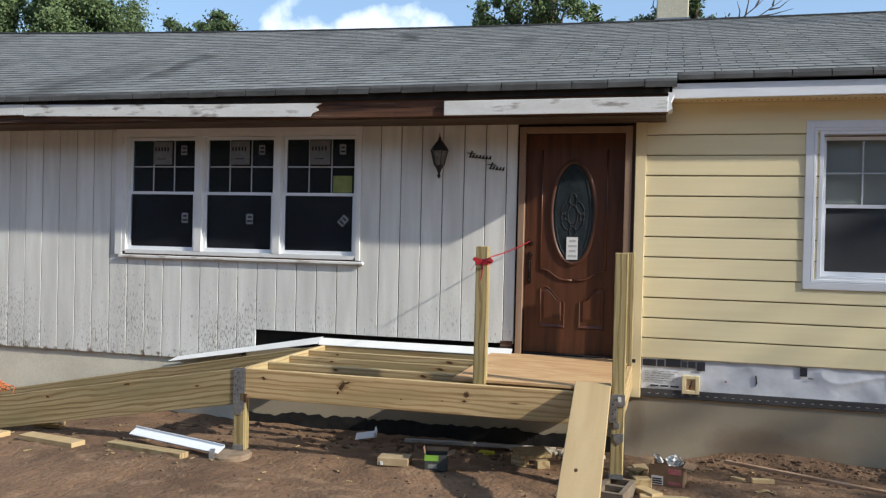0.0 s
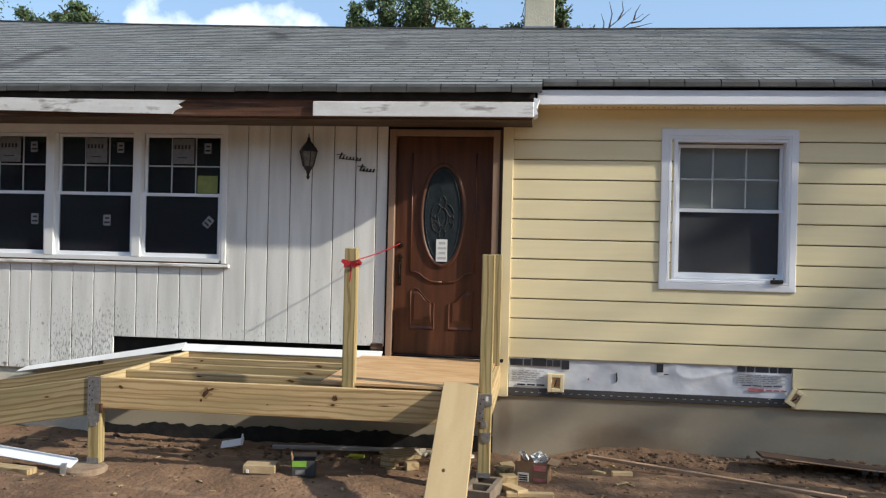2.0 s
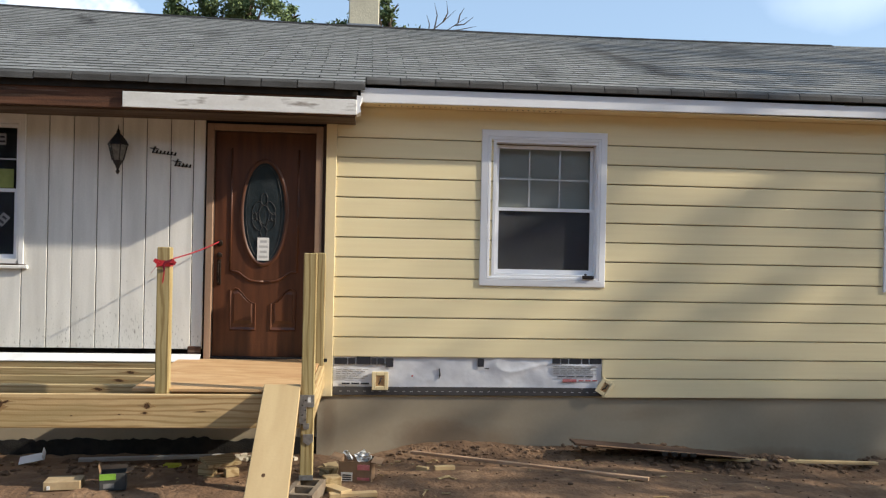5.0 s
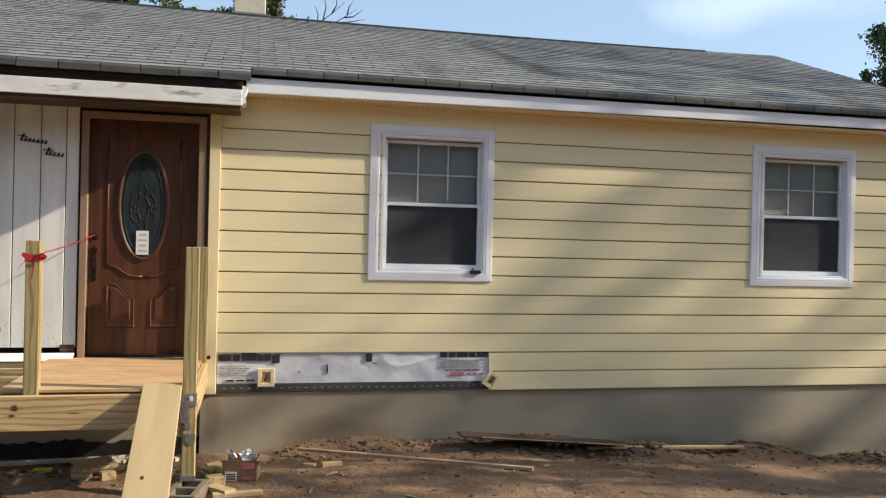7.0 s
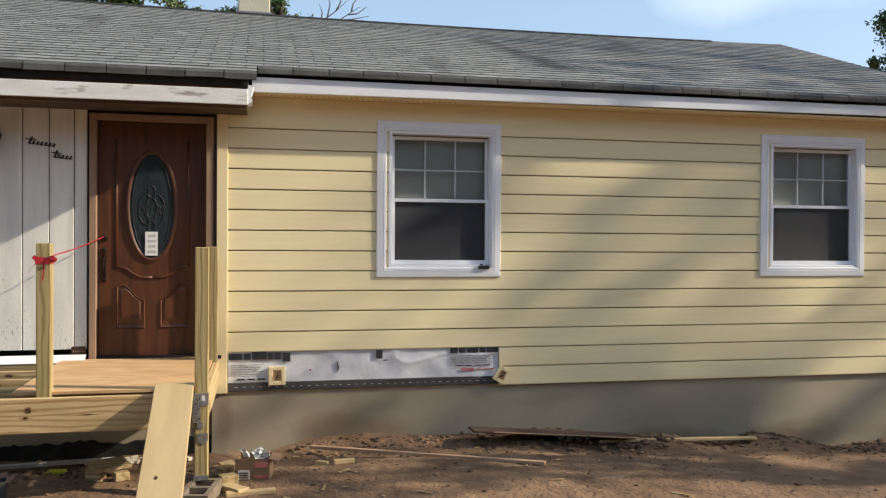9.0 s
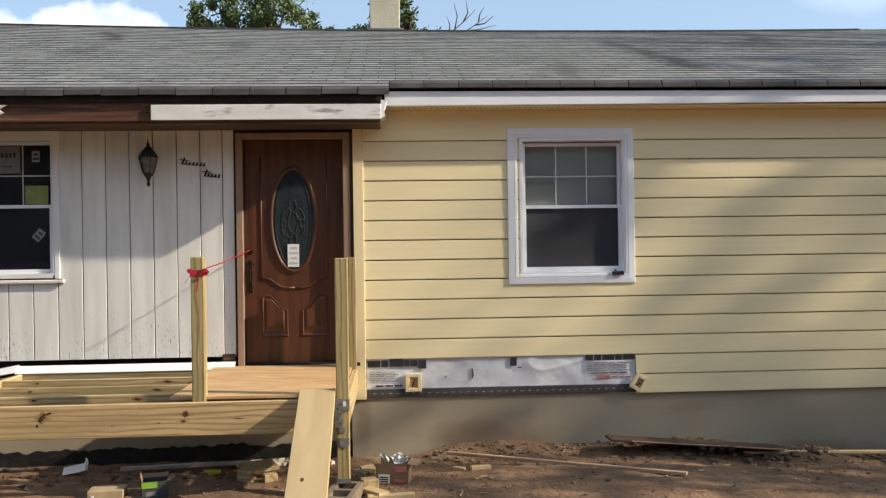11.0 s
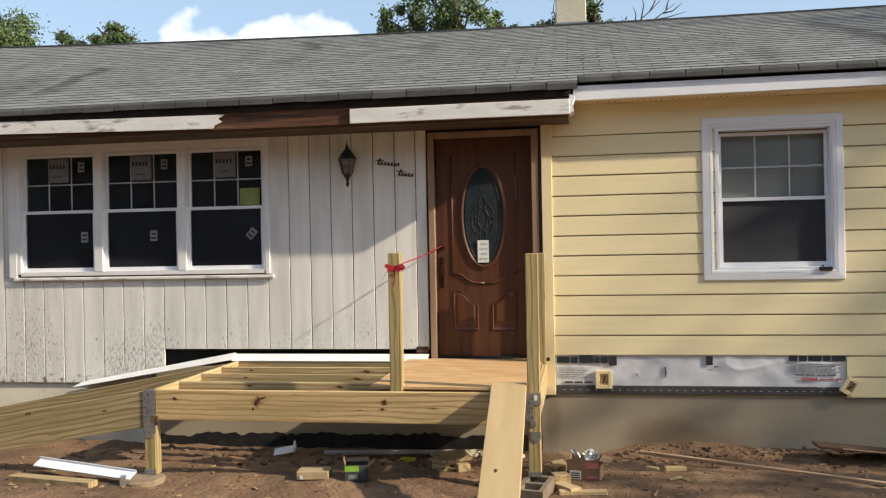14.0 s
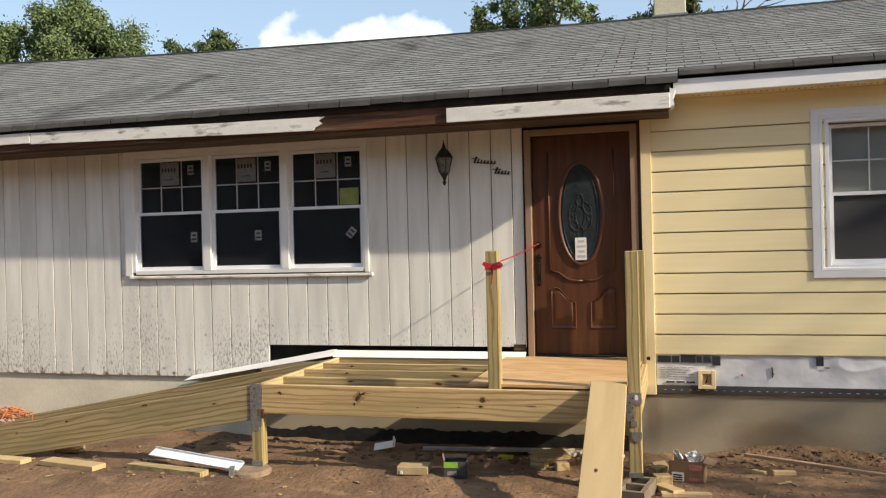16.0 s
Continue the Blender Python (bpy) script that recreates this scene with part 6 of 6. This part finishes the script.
t, b = carton("fastener_carton", "open black and green cardboard carton on the dirt", -0.37, -1.55, 0.175, 0.13, 0.12, 12, (M["carton_black"], M["cardboard"]), (("l", 12), ("b", 55), ("r", 70)))
bm = bmesh.new()
box(bm, -0.0865, 0.02, -0.068, -0.0655, 0.075, 0.118)
bm.transform(b)
part("green_band", bm, M["carton_green"], t)
bm = bmesh.new()
box(bm, -0.06, 0.01, -0.0675, -0.0655, 0.018, 0.05)
bm.transform(b)
part("printed_bar", bm, M["sticker"], t)
t, b = carton("cardboard_box", "torn brown cardboard box with a white label and red print", 1.335, -1.36, 0.24, 0.19, 0.165, -10, (M["cardboard"], M["cardboard"]), (("l", 75), ("b", 120), ("r", 100)))
bm = bmesh.new()
box(bm, -0.10, -0.015, -0.0975, -0.0955, 0.02, 0.085)
bm.transform(b)
lab = part("label", bm, M["paper"], t, "white paper label")
bm = bmesh.new()
for k in range(3):
    box(bm, -0.09, -0.025, -0.0995, -0.0978, 0.028 + k * 0.016, 0.037 + k * 0.016)
bm.transform(b)
part("printed_bar", bm, M["ink"], lab)
bm = bmesh.new()
box(bm, 0.02, 0.11, -0.0975, -0.0955, 0.105, 0.145)
bm.transform(b)
part("printed_bar", bm, M["red_ink"], t)
bm = bmesh.new()
box(bm, 0.02, 0.11, -0.0975, -0.0955, 0.03, 0.05)
bm.transform(b)
part("printed_bar", bm, M["red_ink"], t)
b_carton = b
rr = random.Random(6)
for px, pz, w, lean, tip in ((-0.045, 0.160, 0.04, -28, 20), (0.0, 0.163, 0.08, 62, -15), (0.05, 0.156, 0.05, 50, 25)):
    bm = bmesh.new()
    cols, rows = 6, 5
    vs = [[bm.verts.new(((a / (cols - 1) - 0.5) * w, 0.012 * rr.uniform(-1, 1), c / (rows - 1) * 0.085)) for a in range(cols)] for c in range(rows)]
    for r0, r1 in zip(vs, vs[1:]):
        for a in range(cols - 1):
            bm.faces.new((r0[a], r0[a + 1], r1[a + 1], r1[a]))
    ext = bmesh.ops.extrude_face_region(bm, geom=bm.faces[:])
    bmesh.ops.translate(bm, verts=[v for v in ext["geom"] if isinstance(v, bmesh.types.BMVert)], vec=(0, 0.002, 0))
    bm.transform(b_carton @ Matrix.Translation((px, -0.02, pz)) @ Matrix.Rotation(radians(lean), 4, "Y") @ Matrix.Rotation(radians(tip), 4, "X"))
    part("packing_paper", bm, M["paper"], t, "crumpled white packing paper")


def chunk(name, label, x, y, w, d, h, turn, mat, category, up=0.0, tilt=0):
    bm = bmesh.new()
    box(bm, -w / 2, w / 2, -d / 2, d / 2, 0, h)
    rounded(bm, min(w, d, h) * 0.06)
    bm.transform(Matrix.Translation((x, y, on_ground(x, y, up))) @ Matrix.Rotation(radians(turn), 4, "Z") @ Matrix.Rotation(radians(tilt), 4, "X"))
    return tagged(part(name, bm, mat), label, category, "timber scraps on the dirt" if "timber" in name else "wood chips on the dirt" if "chip" in name else "")


t = chunk("flat_carton", "flat closed tan carton lying on the dirt", -0.70, -1.56, 0.24, 0.16, 0.06, 6, M["tan_carton"], "carton")
bm = bmesh.new()
box(bm, -0.785, -0.765, -1.656, -1.650, 0.0, 0.025)
part("printed_bar", bm, M["paper"], t)
chunk("lime_packet", "lime-yellow plastic packet under the landing", -0.17, -0.64, 0.13, 0.07, 0.035, -5, M["lime"], "packet")
chunk("timber_offcut", "short timber offcut among the scraps", 0.30, -1.15, 0.26, 0.20, 0.025, 30, M["scrap"], "offcut", 0.07, 6)
chunk("timber_block", "short square timber block on the dirt", 0.22, -1.22, 0.12, 0.09, 0.08, -15, M["scrap"], "block")
chunk("timber_block", "short square timber block on the dirt", 0.40, -1.26, 0.10, 0.07, 0.06, 25, M["scrap"], "block")
chunk("timber_block", "short square timber block by the cardboard box", 1.155, -1.52, 0.12, 0.10, 0.085, 20, M["scrap"], "block")
chunk("timber_block", "short square timber block by the cardboard box", 1.12, -1.20, 0.09, 0.13, 0.05, -30, M["scrap"], "block")
lying_board("timber_offcut", "split timber offcut beside the concrete block", (1.09, -1.52), (1.27, -1.80), 0.09, 0.04, M["plank"], category="offcut")
lying_board("timber_offcut", "thin split timber offcut by the box", (1.15, -1.80), (1.48, -1.76), 0.06, 0.03, M["plank"], category="offcut")
chunk("paper_scrap", "torn white paper scrap on the dirt", 1.13, -0.92, 0.12, 0.09, 0.02, 35, M["plank"], "scrap", 0.02, 25)
chunk("wood_chip", "pale splintered wood chip on the dirt", 2.02, -1.05, 0.16, 0.05, 0.03, 8, M["plank"], "chip")
chunk("wood_chip", "pale splintered wood chip on the dirt", 1.85, -1.0, 0.10, 0.04, 0.03, -30, M["plank"], "chip")
lying_board("long_batten", "long thin reddish batten lying on the dirt", (1.80, -0.30), (3.55, -1.42), 0.042, 0.026, M["batten"], up=0.012, za=on_ground(1.80, -0.30, 0.045), category="batten")
tb = lying_board("dark_board", "dark weathered board propped over a trench by the foundation", (3.22, -0.34), (4.74, -0.40), 0.24, 0.02, M["dark_board"], za=0.018, zb=-0.092, category="board", roll=-3)
bm = bmesh.new()
box(bm, 0, 1.36, -0.005, 0.005, 0.013, 0.021)
bm.transform(Matrix.Translation((3.40, -0.475, 0.010)) @ Matrix.Rotation(radians(-2.3), 4, "Z") @ Matrix.Rotation(radians(4.1), 4, "Y"))
part("split_edge", bm, M["batten"], tb, "pale split edge")
for k in range(4):
    block("tar_blot", M["tar"], tb, 3.98 + k * 0.085, 4.03 + k * 0.085, -0.53, -0.505, -0.052 - k * 0.0045, -0.018 - k * 0.0045, 0.003)
lying_board("pale_batten", "pale thin batten lying along the foundation", (4.42, -0.40), (6.02, -0.42), 0.05, 0.025, M["plank"], za=-0.125, zb=-0.16, category="batten")
bm = bmesh.new()
rr = random.Random(8)
for k in range(46):
    c = Vector((rr.gauss(0, 0.11), rr.gauss(0, 0.06), abs(rr.gauss(0, 0.035))))
    d = Vector((rr.uniform(-1, 1), rr.uniform(-1, 1), rr.uniform(-0.3, 0.5))).normalized() * 0.09
    tube(bm, [c - d, c + Vector((0, 0, 0.02)), c + d], 0.006, 4)
bm.transform(Matrix.Translation((-4.52, -1.60, 0.30)))
tagged(part("orange_netting", bm, M["netting"]), "crumpled orange plastic netting lying on the ramp frame", "netting")


# clods, stones and splinters strewn over the dirt
def strewn():
    rnd = random.Random(21)
    verts, faces = [], []
    ico = [(0, 0, 1), (0.894, 0, 0.447), (0.276, 0.851, 0.447), (-0.724, 0.526, 0.447), (-0.724, -0.526, 0.447), (0.276, -0.851, 0.447),
           (0.724, 0.526, -0.447), (-0.276, 0.851, -0.447), (-0.894, 0, -0.447), (-0.276, -0.851, -0.447), (0.724, -0.526, -0.447), (0, 0, -1)]
    tri = [(0, 1, 2), (0, 2, 3), (0, 3, 4), (0, 4, 5), (0, 5, 1), (1, 6, 2), (2, 7, 3), (3, 8, 4), (4, 9, 5), (5, 10, 1),
           (6, 7, 2), (7, 8, 3), (8, 9, 4), (9, 10, 5), (10, 6, 1), (6, 11, 7), (7, 11, 8), (8, 11, 9), (9, 11, 10), (10, 11, 6)]

    def clod(x, y, r):
        s = len(verts)
        z = ground_z(x, y) + r * 0.25
        sx, sy, sz = r * rnd.uniform(0.7, 1.5), r * rnd.uniform(0.7, 1.3), r * rnd.uniform(0.4, 0.9)
        for a, b, c in ico:
            k = rnd.uniform(0.75, 1.2)
            verts.append((x + a * sx * k, y + b * sy * k, z + c * sz * k))
        faces.extend([(s + a, s + b, s + c) for a, b, c in tri])
    for _ in range(1300):
        clod(rnd.uniform(-5.5, 8.5), rnd.uniform(-2.5, -0.05), rnd.choice((0.004, 0.006, 0.008, 0.010, 0.016)))
    for _ in range(900):
        clod(rnd.uniform(1.6, 8.6), -0.05 - abs(rnd.gauss(0, 0.22)), rnd.choice((0.006, 0.009, 0.013, 0.022)))
    for _ in range(260):
        clod(rnd.gauss(4.5, 0.5), -0.35 + rnd.gauss(0, 0.12), rnd.choice((0.014, 0.022, 0.034)))
    for _ in range(330):
        clod(rnd.choice((rnd.gauss(6.25, 0.38), rnd.gauss(5.1, 0.3), rnd.gauss(7.8, 0.4))), -0.24 + rnd.gauss(0, 0.12), rnd.choice((0.008, 0.012, 0.018, 0.028, 0.036)))
    for _ in range(160):
        clod(rnd.uniform(-3.2, 1.0), rnd.uniform(-1.2, -0.1), rnd.choice((0.012, 0.02, 0.03)))
    me = bpy.data.meshes.new("mesh")
    me.from_pydata(verts, [], faces)
    me.materials.append(M["clod"])
    tagged(new("clods", me), "loose clods and stones strewn over the dirt", "clods", kind="stuff")
    bm = bmesh.new()
    for _ in range(150):
        x, y = rnd.uniform(-4.5, 4.5), rnd.uniform(-2.3, -0.3)
        w, d = rnd.choice((0.008, 0.012, 0.02, 0.03, 0.06)), rnd.uniform(0.003, 0.011)
        box(bm, -w, w, -d, d, 0, 0.006, Matrix.Translation((x, y, ground_z(x, y) + 0.006)) @ Matrix.Rotation(rnd.uniform(0, 3.1), 4, "Z") @ Matrix.Rotation(rnd.uniform(-0.2, 0.2), 4, "X"))
    tagged(part("splinters", bm, M["scrap"]), "pale wood splinters scattered over the dirt", "splinters", kind="stuff")
    bm = bmesh.new()
    for _ in range(40):
        x, y = rnd.gauss(0.36, 0.16), rnd.gauss(-0.22, 0.06)
        r = rnd.uniform(0.012, 0.03)
        box(bm, -r, r, -r * 0.7, r * 0.7, 0, r, Matrix.Translation((x, y, ground_z(x, y) + 0.01)) @ Matrix.Rotation(rnd.uniform(0, 3.1), 4, "Z"))
    tagged(part("rubble", bm, M["pale_parge"]), "pale broken rubble under the landing", "rubble", kind="stuff")


strewn()
